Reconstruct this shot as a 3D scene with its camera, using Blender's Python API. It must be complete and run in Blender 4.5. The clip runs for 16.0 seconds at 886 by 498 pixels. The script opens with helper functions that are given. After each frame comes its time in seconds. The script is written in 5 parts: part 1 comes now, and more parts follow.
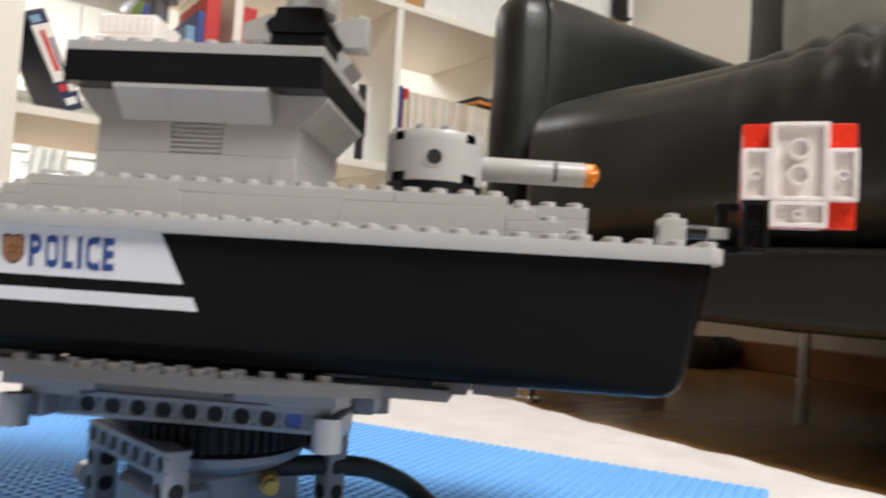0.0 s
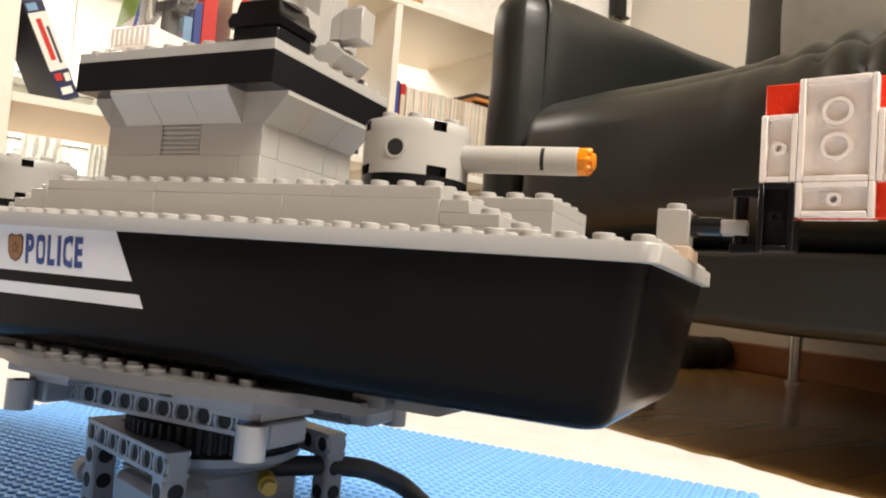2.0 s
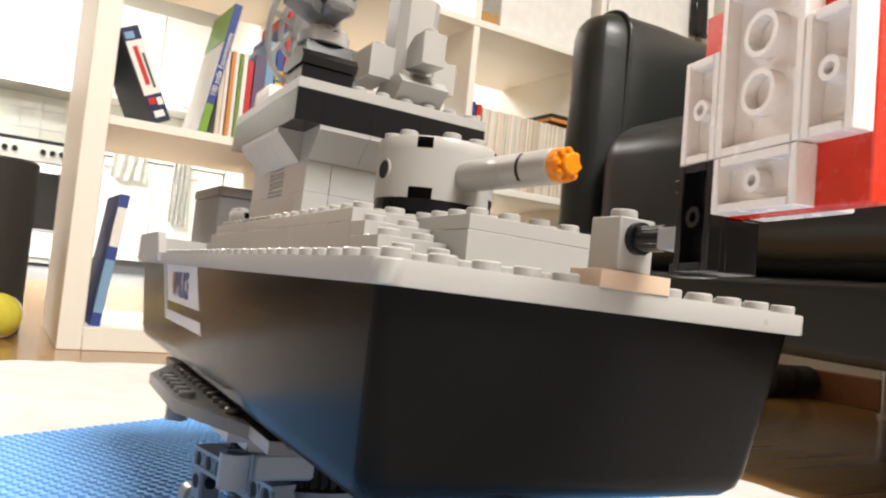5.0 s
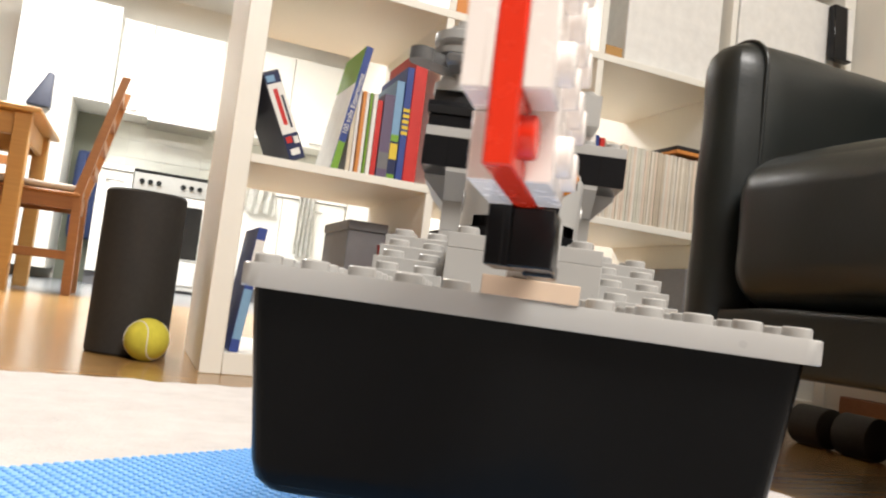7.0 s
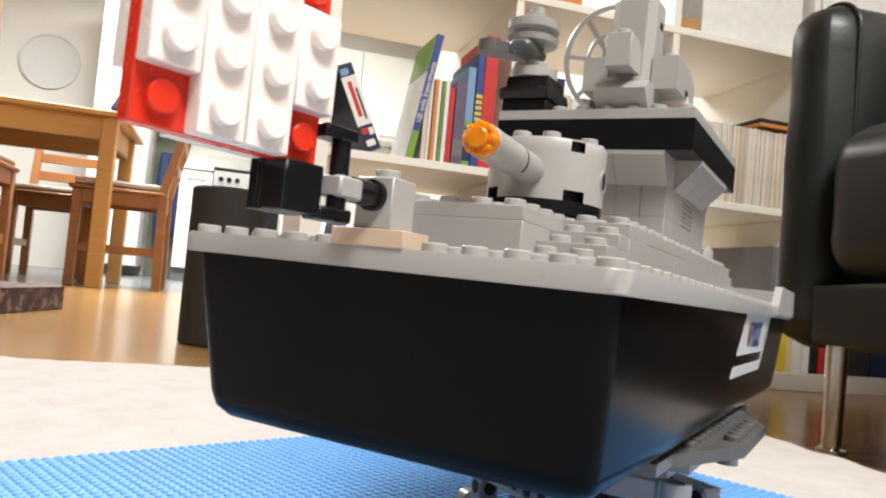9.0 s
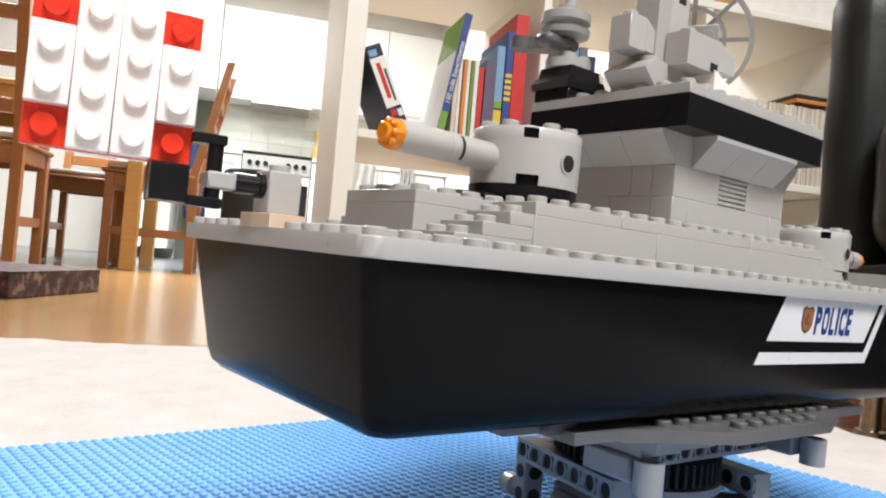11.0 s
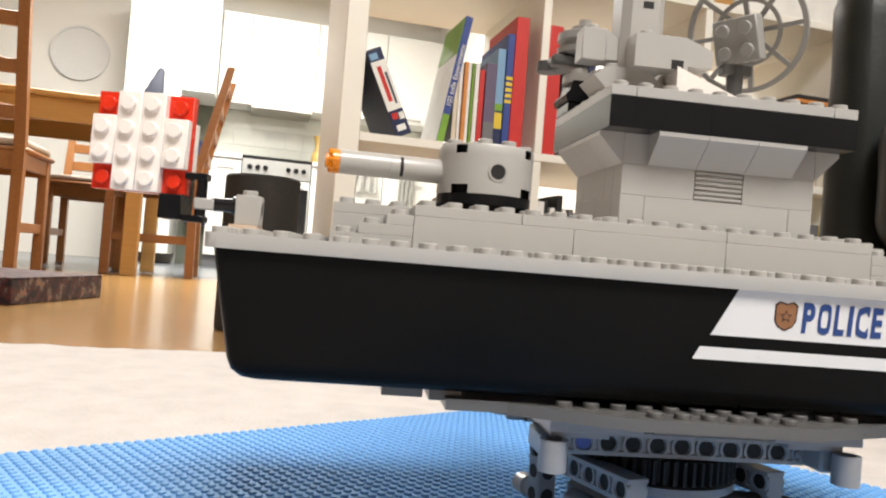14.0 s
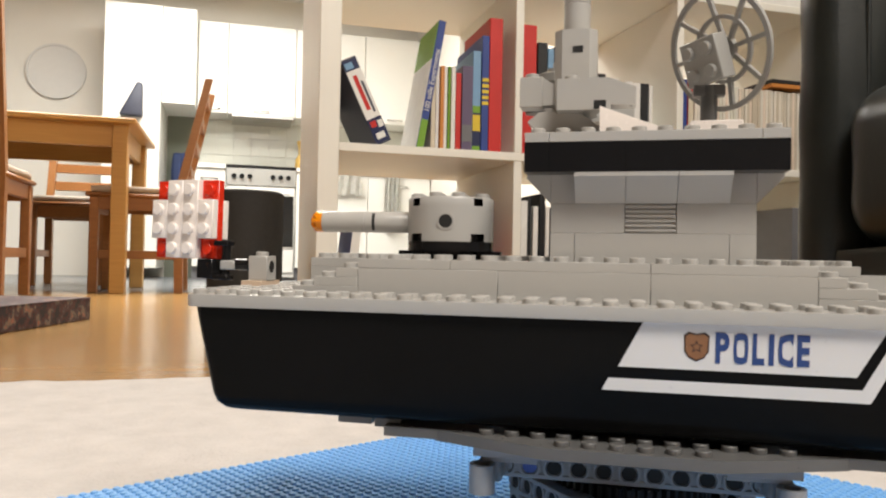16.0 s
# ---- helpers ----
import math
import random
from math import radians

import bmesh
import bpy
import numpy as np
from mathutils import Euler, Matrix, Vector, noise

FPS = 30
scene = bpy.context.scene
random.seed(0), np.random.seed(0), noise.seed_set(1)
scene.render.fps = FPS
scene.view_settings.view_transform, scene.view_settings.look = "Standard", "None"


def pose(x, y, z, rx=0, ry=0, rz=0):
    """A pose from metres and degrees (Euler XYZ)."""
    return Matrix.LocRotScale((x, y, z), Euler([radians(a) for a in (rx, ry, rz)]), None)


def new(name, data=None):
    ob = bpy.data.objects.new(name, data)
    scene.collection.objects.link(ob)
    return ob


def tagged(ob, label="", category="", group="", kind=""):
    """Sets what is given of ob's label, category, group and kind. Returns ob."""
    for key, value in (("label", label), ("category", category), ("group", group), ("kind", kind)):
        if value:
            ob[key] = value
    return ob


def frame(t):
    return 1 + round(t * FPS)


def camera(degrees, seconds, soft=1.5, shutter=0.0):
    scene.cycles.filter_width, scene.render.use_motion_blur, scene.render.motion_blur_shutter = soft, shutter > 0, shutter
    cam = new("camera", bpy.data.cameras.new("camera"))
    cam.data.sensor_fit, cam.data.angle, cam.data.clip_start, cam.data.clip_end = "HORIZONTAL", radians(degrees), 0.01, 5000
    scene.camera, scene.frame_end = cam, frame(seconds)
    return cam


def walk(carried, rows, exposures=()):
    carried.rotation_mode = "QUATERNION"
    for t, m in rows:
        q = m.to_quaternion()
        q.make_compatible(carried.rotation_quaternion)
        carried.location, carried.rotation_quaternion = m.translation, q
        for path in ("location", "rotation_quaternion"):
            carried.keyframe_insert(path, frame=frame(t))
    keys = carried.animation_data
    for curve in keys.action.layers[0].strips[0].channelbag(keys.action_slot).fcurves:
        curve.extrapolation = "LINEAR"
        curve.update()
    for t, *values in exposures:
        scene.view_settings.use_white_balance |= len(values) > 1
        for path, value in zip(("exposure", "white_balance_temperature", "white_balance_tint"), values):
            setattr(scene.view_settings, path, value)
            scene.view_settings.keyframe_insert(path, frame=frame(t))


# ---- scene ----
# ---- camera and its way ----
CAMERA_ROWS = [
    (0.0, pose(0.1306, -0.2240, 0.1560, 92.28, -3.76, 14.53)),
    (0.5, pose(0.1244, -0.2263, 0.1571, 90.80, -5.49, 18.99)),
    (1.0, pose(0.1302, -0.2271, 0.1608, 91.44, -4.46, 16.40)),
    (1.5, pose(0.1277, -0.2261, 0.1585, 92.03, -4.91, 15.02)),
    (2.0, pose(0.1286, -0.2262, 0.1590, 91.91, -4.73, 13.99)),
    (2.5, pose(0.1286, -0.2273, 0.1594, 91.86, -4.79, 13.88)),
    (3.0, pose(0.1290, -0.2282, 0.1601, 92.05, -4.75, 13.91)),
    (5.5, pose(0.1178, -0.2348, 0.1660, 93.32, -6.30, 21.51)),
    (6.0, pose(0.1158, -0.2408, 0.1640, 94.30, -6.75, 23.80)),
    (6.5, pose(0.1107, -0.2423, 0.1644, 94.31, -6.58, 26.24)),
    (7.0, pose(0.1071, -0.2449, 0.1653, 94.22, -6.82, 27.99)),
    (7.5, pose(0.1049, -0.2464, 0.1646, 94.01, -6.59, 29.43)),
    (8.0, pose(0.1020, -0.2491, 0.1630, 93.88, -5.95, 30.56)),
    (8.5, pose(0.0979, -0.2495, 0.1621, 93.19, -5.72, 32.00)),
    (9.0, pose(0.0976, -0.2501, 0.1619, 92.67, -5.23, 33.62)),
    (9.5, pose(0.0943, -0.2476, 0.1628, 91.85, -5.03, 34.90)),
    (12.0, pose(0.0912, -0.2551, 0.1627, 90.96, -4.81, 35.84)),
    (12.5, pose(0.0904, -0.2554, 0.1624, 91.06, -4.75, 35.93)),
    (13.0, pose(0.0893, -0.2561, 0.1622, 91.24, -4.57, 35.55)),
    (13.5, pose(0.0890, -0.2554, 0.1620, 91.25, -4.59, 35.74)),
    (14.0, pose(0.0891, -0.2552, 0.1618, 91.23, -4.45, 35.72)),
    (14.5, pose(0.0881, -0.2549, 0.1614, 91.28, -4.14, 35.51)),
    (15.0, pose(0.0917, -0.2556, 0.1687, 91.10, -3.55, 35.47)),
    (15.5, pose(0.0956, -0.2578, 0.1759, 91.23, -2.93, 35.28)),
    (16.0, pose(0.0975, -0.2549, 0.1779, 90.96, -1.14, 35.04)),
]
cam = camera(61.36, 16.0, soft=2.1, shutter=0.6)
walk(cam, CAMERA_ROWS, exposures=[(0.0, 0.08, 5900, 10), (0.5, 0.3, 5700, 10), (1.0, 0.35, 5900, 10), (2.0, 0.45, 6700, 10), (3.0, 0.45, 7000, 10), (5.5, 0.4, 6150, 10), (7.0, 0.2, 6150, 10), (9.0, 0.15, 6000, 10), (12.0, 0.2, 5800, 10), (13.5, 0.16, 6100, 10), (14.5, 0.02, 6300, 10), (16.0, -0.15, 6450, 10)])
# the ship turns clockwise on its stand, degrees by seconds
SHIP_TURN = [
    (0.0, 8.82),
    (0.5, 4.04),
    (1.0, -1.25),
    (1.5, -6.45),
    (2.0, -11.51),
    (2.5, -16.60),
    (3.0, -21.81),
    (5.5, -47.77),
    (6.0, -53.53),
    (6.5, -59.21),
    (7.0, -64.65),
    (7.5, -70.20),
    (8.0, -75.66),
    (8.5, -80.76),
    (9.0, -85.68),
    (9.5, -90.69),
    (12.0, -117.03),
    (12.5, -122.20),
    (13.0, -127.30),
    (13.5, -132.44),
    (14.0, -137.58),
    (14.5, -142.68),
    (15.0, -147.73),
    (15.5, -152.67),
    (16.0, -158.00),
]
PIVOT = 146.46  # millimetres from the bow to the turning axis

# the toy stands on soft pile, so plate, stand and ship lean a little as one
LEAN = Matrix.Translation((0, 0, 0.1655)) @ Matrix.Rotation(radians(-0.6), 4, Vector((math.cos(radians(30)), math.sin(radians(30)), 0)))
# the room's axes: shelf, sofa, wall and rug lie along them
ROOM = Matrix.Rotation(radians(50.5), 4, "Z")

# ---- light ----
world = bpy.data.worlds.new("world")
scene.world = world
world.use_nodes = True
world.node_tree.nodes["Background"].inputs[0].default_value = (1.0, 0.93, 0.84, 1)
world.node_tree.nodes["Background"].inputs[1].default_value = 0.2


def ceiling_lamp(x, y, z, sx, sy, watts, colour):
    data = bpy.data.lights.new("ceiling_lamp_light", "AREA")
    data.shape, data.size, data.size_y, data.energy, data.color = "RECTANGLE", sx, sy, watts, colour
    ob = new("ceiling_lamp_light", data)
    ob.matrix_world = ROOM @ pose(x, y, z)
    return ob


ceiling_lamp(0.22, -1.52, 2.42, 1.1, 1.1, 128, (1.0, 0.93, 0.84))
ceiling_lamp(-0.6, 3.6, 2.42, 1.6, 0.9, 165, (1.0, 0.96, 0.89))
ceiling_lamp(-0.3, 5.0, 2.42, 1.6, 0.6, 75, (1.0, 0.96, 0.89))


# ---- materials ----
def material(name, colour, rough=0.5, metal=0.0, vary=0.08, scale=30.0, bump=0.0, bump_scale=80.0, coat=0.0, spec=0.5, fine=0.0):
    """A painted, moulded or natural surface: colour that drifts at two scales, gloss that drifts, and fine relief."""
    mat = bpy.data.materials.new(name)
    mat.use_nodes = True
    t = mat.node_tree
    b = t.nodes["Principled BSDF"]
    co = t.nodes.new("ShaderNodeTexCoord")
    n1 = t.nodes.new("ShaderNodeTexNoise")
    n1.inputs["Scale"].default_value, n1.inputs["Detail"].default_value = scale, 3
    n2 = t.nodes.new("ShaderNodeTexNoise")
    n2.inputs["Scale"].default_value, n2.inputs["Detail"].default_value = scale * 9, 2
    t.links.new(co.outputs["Object"], n1.inputs["Vector"])
    t.links.new(co.outputs["Object"], n2.inputs["Vector"])
    add = t.nodes.new("ShaderNodeMath")
    add.operation = "MULTIPLY_ADD"
    add.inputs[1].default_value = 0.35
    t.links.new(n2.outputs["Fac"], add.inputs[0])
    t.links.new(n1.outputs["Fac"], add.inputs[2])
    ramp = t.nodes.new("ShaderNodeMapRange")
    ramp.inputs[1].default_value, ramp.inputs[2].default_value = 0.35, 1.0
    ramp.inputs[3].default_value, ramp.inputs[4].default_value = 1 - vary, 1 + vary
    t.links.new(add.outputs[0], ramp.inputs[0])
    mul = t.nodes.new("ShaderNodeVectorMath")
    mul.operation = "SCALE"
    mul.inputs[0].default_value = colour
    t.links.new(ramp.outputs[0], mul.inputs["Scale"])
    t.links.new(mul.outputs[0], b.inputs["Base Color"])
    r2 = t.nodes.new("ShaderNodeMapRange")
    r2.inputs[3].default_value, r2.inputs[4].default_value = max(rough - 0.05, 0.03), min(rough + 0.05, 1)
    t.links.new(n2.outputs["Fac"], r2.inputs[0])
    t.links.new(r2.outputs[0], b.inputs["Roughness"])
    b.inputs["Metallic"].default_value = metal
    b.inputs["Coat Weight"].default_value = coat
    b.inputs["Coat Roughness"].default_value = 0.08
    b.inputs["Specular IOR Level"].default_value = spec
    if bump:
        n3 = t.nodes.new("ShaderNodeTexNoise")
        n3.inputs["Scale"].default_value, n3.inputs["Detail"].default_value = bump_scale, 4
        t.links.new(co.outputs["Object"], n3.inputs["Vector"])
        bp = t.nodes.new("ShaderNodeBump")
        bp.inputs["Strength"].default_value, bp.inputs["Distance"].default_value = bump, 0.002
        t.links.new(n3.outputs["Fac"], bp.inputs["Height"])
        t.links.new(bp.outputs[0], b.inputs["Normal"])
    return mat


def wood(name, colour, dark, rough=0.4, scale=6.0, plank=0.0):
    """Grain drawn out along x; plank: the width of boards that differ in tone, in metres."""
    mat = bpy.data.materials.new(name)
    mat.use_nodes = True
    t = mat.node_tree
    b = t.nodes["Principled BSDF"]
    co = t.nodes.new("ShaderNodeTexCoord")
    mp = t.nodes.new("ShaderNodeMapping")
    mp.inputs["Scale"].default_value = (0.7, 14, 14)
    t.links.new(co.outputs["Object"], mp.inputs["Vector"])
    n = t.nodes.new("ShaderNodeTexNoise")
    n.inputs["Scale"].default_value, n.inputs["Detail"].default_value, n.inputs["Distortion"].default_value = scale, 6, 0.6
    t.links.new(mp.outputs[0], n.inputs["Vector"])
    mix = t.nodes.new("ShaderNodeMix")
    mix.data_type = "RGBA"
    mix.inputs["A"].default_value, mix.inputs["B"].default_value = (*dark, 1), (*colour, 1)
    t.links.new(n.outputs["Fac"], mix.inputs["Factor"])
    out = mix.outputs["Result"]
    if plank:
        br = t.nodes.new("ShaderNodeTexBrick")
        br.inputs["Scale"].default_value = 1.0
        br.inputs["Brick Width"].default_value, br.inputs["Row Height"].default_value, br.inputs["Mortar Size"].default_value = plank * 11, plank, 0.0012
        br.inputs["Color1"].default_value, br.inputs["Color2"].default_value, br.inputs["Mortar"].default_value = (0.92, 0.92, 0.92, 1), (1.06, 1.06, 1.06, 1), (0.75, 0.72, 0.7, 1)
        t.links.new(co.outputs["Object"], br.inputs["Vector"])
        m2 = t.nodes.new("ShaderNodeMix")
        m2.data_type, m2.blend_type = "RGBA", "MULTIPLY"
        m2.inputs["Factor"].default_value = 1
        t.links.new(out, m2.inputs["A"])
        t.links.new(br.outputs["Color"], m2.inputs["B"])
        out = m2.outputs["Result"]
    t.links.new(out, b.inputs["Base Color"])
    b.inputs["Roughness"].default_value = rough
    bp = t.nodes.new("ShaderNodeBump")
    bp.inputs["Strength"].default_value, bp.inputs["Distance"].default_value = 0.12, 0.001
    t.links.new(n.outputs["Fac"], bp.inputs["Height"])
    t.links.new(bp.outputs[0], b.inputs["Normal"])
    return mat


LIGHT_GREY = material("light_grey_plastic", (0.395, 0.388, 0.372), 0.3, vary=0.015, scale=18)
MID_GREY = material("mid_grey_plastic", (0.31, 0.31, 0.30), 0.3, vary=0.03, scale=60)
TECHNIC_GREY = material("blue_grey_plastic", (0.25, 0.255, 0.265), 0.3, vary=0.05, scale=60)
DARK_GREY = material("dark_grey_plastic", (0.10, 0.10, 0.10), 0.3, vary=0.06, scale=60)
BLACK_GLOSS = material("black_gloss_plastic", (0.0065, 0.0065, 0.0065), 0.2, vary=0.2, scale=25, bump=0.006, bump_scale=150, spec=0.05)
BLACK_BRICK = material("black_plastic", (0.009, 0.009, 0.010), 0.22, vary=0.1, scale=60, spec=0.28)
# for matt black parts, and for the shade painted into holes and slots
BLACK_MATT = material("black_matt_and_hole_shade", (0.004, 0.004, 0.004), 0.7, vary=0.1)
WHITE_BRICK = material("white_plastic", (0.86, 0.80, 0.76), 0.26, vary=0.03, scale=60)
RED_BRICK = material("red_plastic", (0.70, 0.035, 0.012), 0.26, vary=0.05, scale=60)
TAN_BRICK = material("tan_plastic", (0.60, 0.46, 0.34), 0.32, vary=0.04, scale=60)
BLUE_PLATE = material("blue_plastic", (0.175, 0.40, 0.74), 0.6, vary=0.05, scale=20, spec=0.2)
BLUE_PIN = material("blue_pin_plastic", (0.01, 0.06, 0.30), 0.3, vary=0.05)
YELLOW_PIN = material("yellow_plastic", (0.55, 0.36, 0.05), 0.35, vary=0.05)
STICKER_WHITE = material("white_sticker", (0.72, 0.71, 0.70), 0.3, vary=0.02)
STICKER_BLUE = material("blue_print", (0.012, 0.05, 0.20), 0.35, vary=0.03)
STICKER_BROWN = material("bronze_print", (0.27, 0.12, 0.05), 0.4, vary=0.15, scale=400)
STICKER_DARK = material("dark_print", (0.03, 0.012, 0.006), 0.4, vary=0.05)
CABLE = material("cable_rubber", (0.02, 0.02, 0.022), 0.6, vary=0.1)
ORANGE_CLEAR = material("clear_orange_plastic", (1.0, 0.34, 0.004), 0.2, vary=0.15, scale=400)
ORANGE_CLEAR.node_tree.nodes["Principled BSDF"].inputs["Transmission Weight"].default_value = 0.35
ORANGE_CLEAR.node_tree.nodes["Principled BSDF"].inputs["IOR"].default_value = 1.5

# ---- small builders (millimetres in, metres out) ----
MM = 0.001


def quad_box(bm, x0, x1, y0, y1, z0, z1, bevel=0.25):
    """A box in millimetres with softly rounded edges."""
    m = Matrix.Translation(((x0 + x1) / 2, (y0 + y1) / 2, (z0 + z1) / 2)) @ Matrix.Diagonal((abs(x1 - x0), abs(y1 - y0), abs(z1 - z0), 1))
    made = bmesh.ops.create_cube(bm, size=1.0, matrix=m)
    if bevel:
        edges = list({e for v in made["verts"] for e in v.link_edges})
        bmesh.ops.bevel(bm, geom=edges, offset=bevel, segments=1, affect="EDGES", profile=0.5)


def ring_tube(bm, centre, axis, profile, n=20, caps=True):
    """A turned solid: profile of (along, radius) pairs about an axis through centre."""
    q = Vector((0, 0, 1)).rotation_difference(Vector(axis).normalized()).to_matrix()
    c = Vector(centre)
    rings = []
    for a, r in profile:
        rings.append([bm.verts.new(c + q @ Vector((r * math.cos(2 * math.pi * i / n), r * math.sin(2 * math.pi * i / n), a))) for i in range(n)])
    for p, s in zip(rings, rings[1:]):
        for i in range(n):
            bm.faces.new((p[i], p[(i + 1) % n], s[(i + 1) % n], s[i]))
    if caps:
        bm.faces.new(list(reversed(rings[0])))
        bm.faces.new(rings[-1])


def stud(bm, x, y, z, axis=(0, 0, 1), r=2.4, n=14):
    ring_tube(bm, (x, y, z), axis, ((-0.2, r), (1.45, r), (1.7, r - 0.25)), n)


def prism(bm, outline, y0, y1, plane="xz"):
    """A solid with the given outline, drawn out between y0 and y1 (plane xz), x0 and x1 (plane yz) or z0 and z1 (plane xy)."""
    def at(a, b, h):
        return {"xz": (a, h, b), "yz": (h, a, b), "xy": (a, b, h)}[plane]
    lo = [bm.verts.new(at(a, b, y0)) for a, b in outline]
    hi = [bm.verts.new(at(a, b, y1)) for a, b in outline]
    n = len(outline)
    for i in range(n):
        bm.faces.new((lo[i], lo[(i + 1) % n], hi[(i + 1) % n], hi[i]))
    bm.faces.new(list(reversed(lo)))
    bm.faces.new(hi)


def finish(bm, scale, smooth):
    bmesh.ops.recalc_face_normals(bm, faces=bm.faces)
    if scale != 1:
        bmesh.ops.scale(bm, vec=(scale,) * 3, verts=bm.verts)
    mesh = bpy.data.meshes.new("mesh")
    bm.to_mesh(mesh)
    bm.free()
    if smooth:
        for p in mesh.polygons:
            p.use_smooth = True
        mesh.set_sharp_from_angle(angle=radians(smooth))
    return mesh


def part(name, bm, material, parent, label="", scale=MM, smooth=40, m=None):
    """Links a bmesh as one mesh object under a thing or a part."""
    mesh = finish(bm, scale, smooth)
    mesh.name = name
    for mat in material if isinstance(material, (list, tuple)) else [material]:
        mesh.materials.append(mat)
    ob = new(name, mesh)
    if parent is not None:
        ob.parent = parent
    if m is not None:
        ob.matrix_basis = m
    if label:
        ob["label"] = label
    return ob


def thing(name, label, category, m=None, group="", kind=""):
    ob = new(name)
    ob.empty_display_size = 0.02
    if m is not None:
        ob.matrix_basis = m
    return tagged(ob, label, category, group, kind)


# ---- the toy ship: x ahead from the bow, y to port, z up from the deck, in millimetres ----
def brick(name, x0, x1, y0, y1, z0, z1, material, parent, studs=(), label=""):
    bm = bmesh.new()
    g = 0.03 if material is BLACK_BRICK else 0.07
    quad_box(bm, x0 + g, x1 - g, y0 + g, y1 - g, z0, z1 - 0.02, 0 if material is BLACK_BRICK else 0.12)
    for sx, sy in studs:
        stud(bm, sx, sy, z1)
    return part(name, bm, material, parent, label)


def studs_in(x0, x1, y0, y1, keep=None):
    """Stud places of the eight millimetre grid inside a field."""
    out = []
    for i in range(round((x1 - x0) / 8)):
        for j in range(round((y1 - y0) / 8)):
            p = (x0 + 4 + 8 * i, y0 + 4 + 8 * j)
            if keep is None or keep(*p):
                out.append(p)
    return out


def hull(parent):
    bm = bmesh.new()
    n = 5

    def outline(x0, x1, w, r, z):
        pts = []
        for cx, cy, a0 in ((x0 - r, w - r, 0), (x1 + r, w - r, 90), (x1 + r, -w + r, 180), (x0 - r, -w + r, 270)):
            for k in range(n + 1):
                a = radians(a0 + 90 * k / n)
                pts.append(bm.verts.new((cx + r * math.cos(a), cy + r * math.sin(a), z)))
        return pts
    rings = [outline(-2.2, -292, 46.3, 4.0, -3.8), outline(-3.2, -290, 45.8, 4.0, -10), outline(-7.4, -286, 43.6, 4.2, -33.5),
             outline(-8.6, -285, 42.9, 4.2, -36.6), outline(-10.8, -283, 41.2, 4.0, -38.6), outline(-13.5, -280, 38.8, 3.5, -39.4)]
    for p, s in zip(rings, rings[1:]):
        for i in range(len(p)):
            bm.faces.new((p[i], p[(i + 1) % len(p)], s[(i + 1) % len(s)], s[i]))
    bm.faces.new(rings[0])
    bm.faces.new(list(reversed(rings[-1])))
    return part("hull", bm, BLACK_GLOSS, parent, "glossy black one-piece boat hull", smooth=50)


def deck(parent):
    bm = bmesh.new()
    pts = []
    for cx, cy, a0, r in ((-4, 44, 0, 4.0), (-293, 45, 90, 3), (-293, -45, 180, 3), (-4, -44, 270, 4.0)):
        for k in range(6):
            a = radians(a0 + 90 * k / 5)
            pts.append((cx + r * math.cos(a), cy + r * math.sin(a)))
    prism(bm, pts, -4.1, 0, "xy")
    bmesh.ops.bevel(bm, geom=[e for e in bm.edges if abs(e.verts[0].co.z - e.verts[1].co.z) < 0.01], offset=0.3, segments=1, affect="EDGES", profile=0.5)

    def free(x, y):
        if abs(y) > 32:
            return x > -222
        if x > -8 and abs(y) < 8:
            return False
        if x > -32:
            return True
        return x < -224 and math.hypot(x + 254, y) > 22 and x > -284
    for x, y in studs_in(-296, 0, -48, 48, free):
        stud(bm, x, y, 0)
    return part("deck", bm, LIGHT_GREY, parent, "light grey studded deck plate")


def platform(parent):
    near_gun = lambda x, y: math.hypot(x + 81, y) > 17.5
    for s in (1, -1):
        lo, hi = sorted((16 * s, 32 * s))
        # steps at the bow end and the stern end, each one plate high
        for k, (xa, xb) in enumerate(((-32, -56), (-40, -56), (-48, -56))):
            brick("plate", xb, xa, lo, hi, 3.2 * k, 3.2 * k + 3.2, LIGHT_GREY, parent, studs_in(xa - 8, xa, lo, hi))
            xs = -224 + 8 * k
            brick("plate", xs, -200, lo, hi, 3.2 * k, 3.2 * k + 3.2, LIGHT_GREY, parent, studs_in(xs, xs + 8, lo, hi))
        for xa, xb in ((-56, -104), (-104, -152), (-152, -200)):
            brick("brick", xb, xa, lo, hi, 0, 9.6, LIGHT_GREY, parent)
        for xa, xb in ((-56, -88), (-88, -152), (-152, -200)):
            brick("plate", xb, xa, lo, hi, 9.6, 12.8, LIGHT_GREY, parent, studs_in(xb, xa, lo, hi, lambda x, y: near_gun(x, y) and not (-184 < x < -120 and abs(y) < 24)))
    brick("brick", -64, -32, -16, 16, 0, 9.6, LIGHT_GREY, parent)
    brick("plate", -64, -32, -16, 16, 9.6, 12.8, LIGHT_GREY, parent, studs_in(-64, -32, -16, 16, near_gun))
    brick("brick", -216, -64, -16, 16, 0, 9.6, LIGHT_GREY, parent)
    brick("plate", -216, -64, -16, 16, 9.6, 12.8, LIGHT_GREY, parent, studs_in(-216, -64, -16, 16, lambda x, y: near_gun(x, y) and not -184 < x < -120))


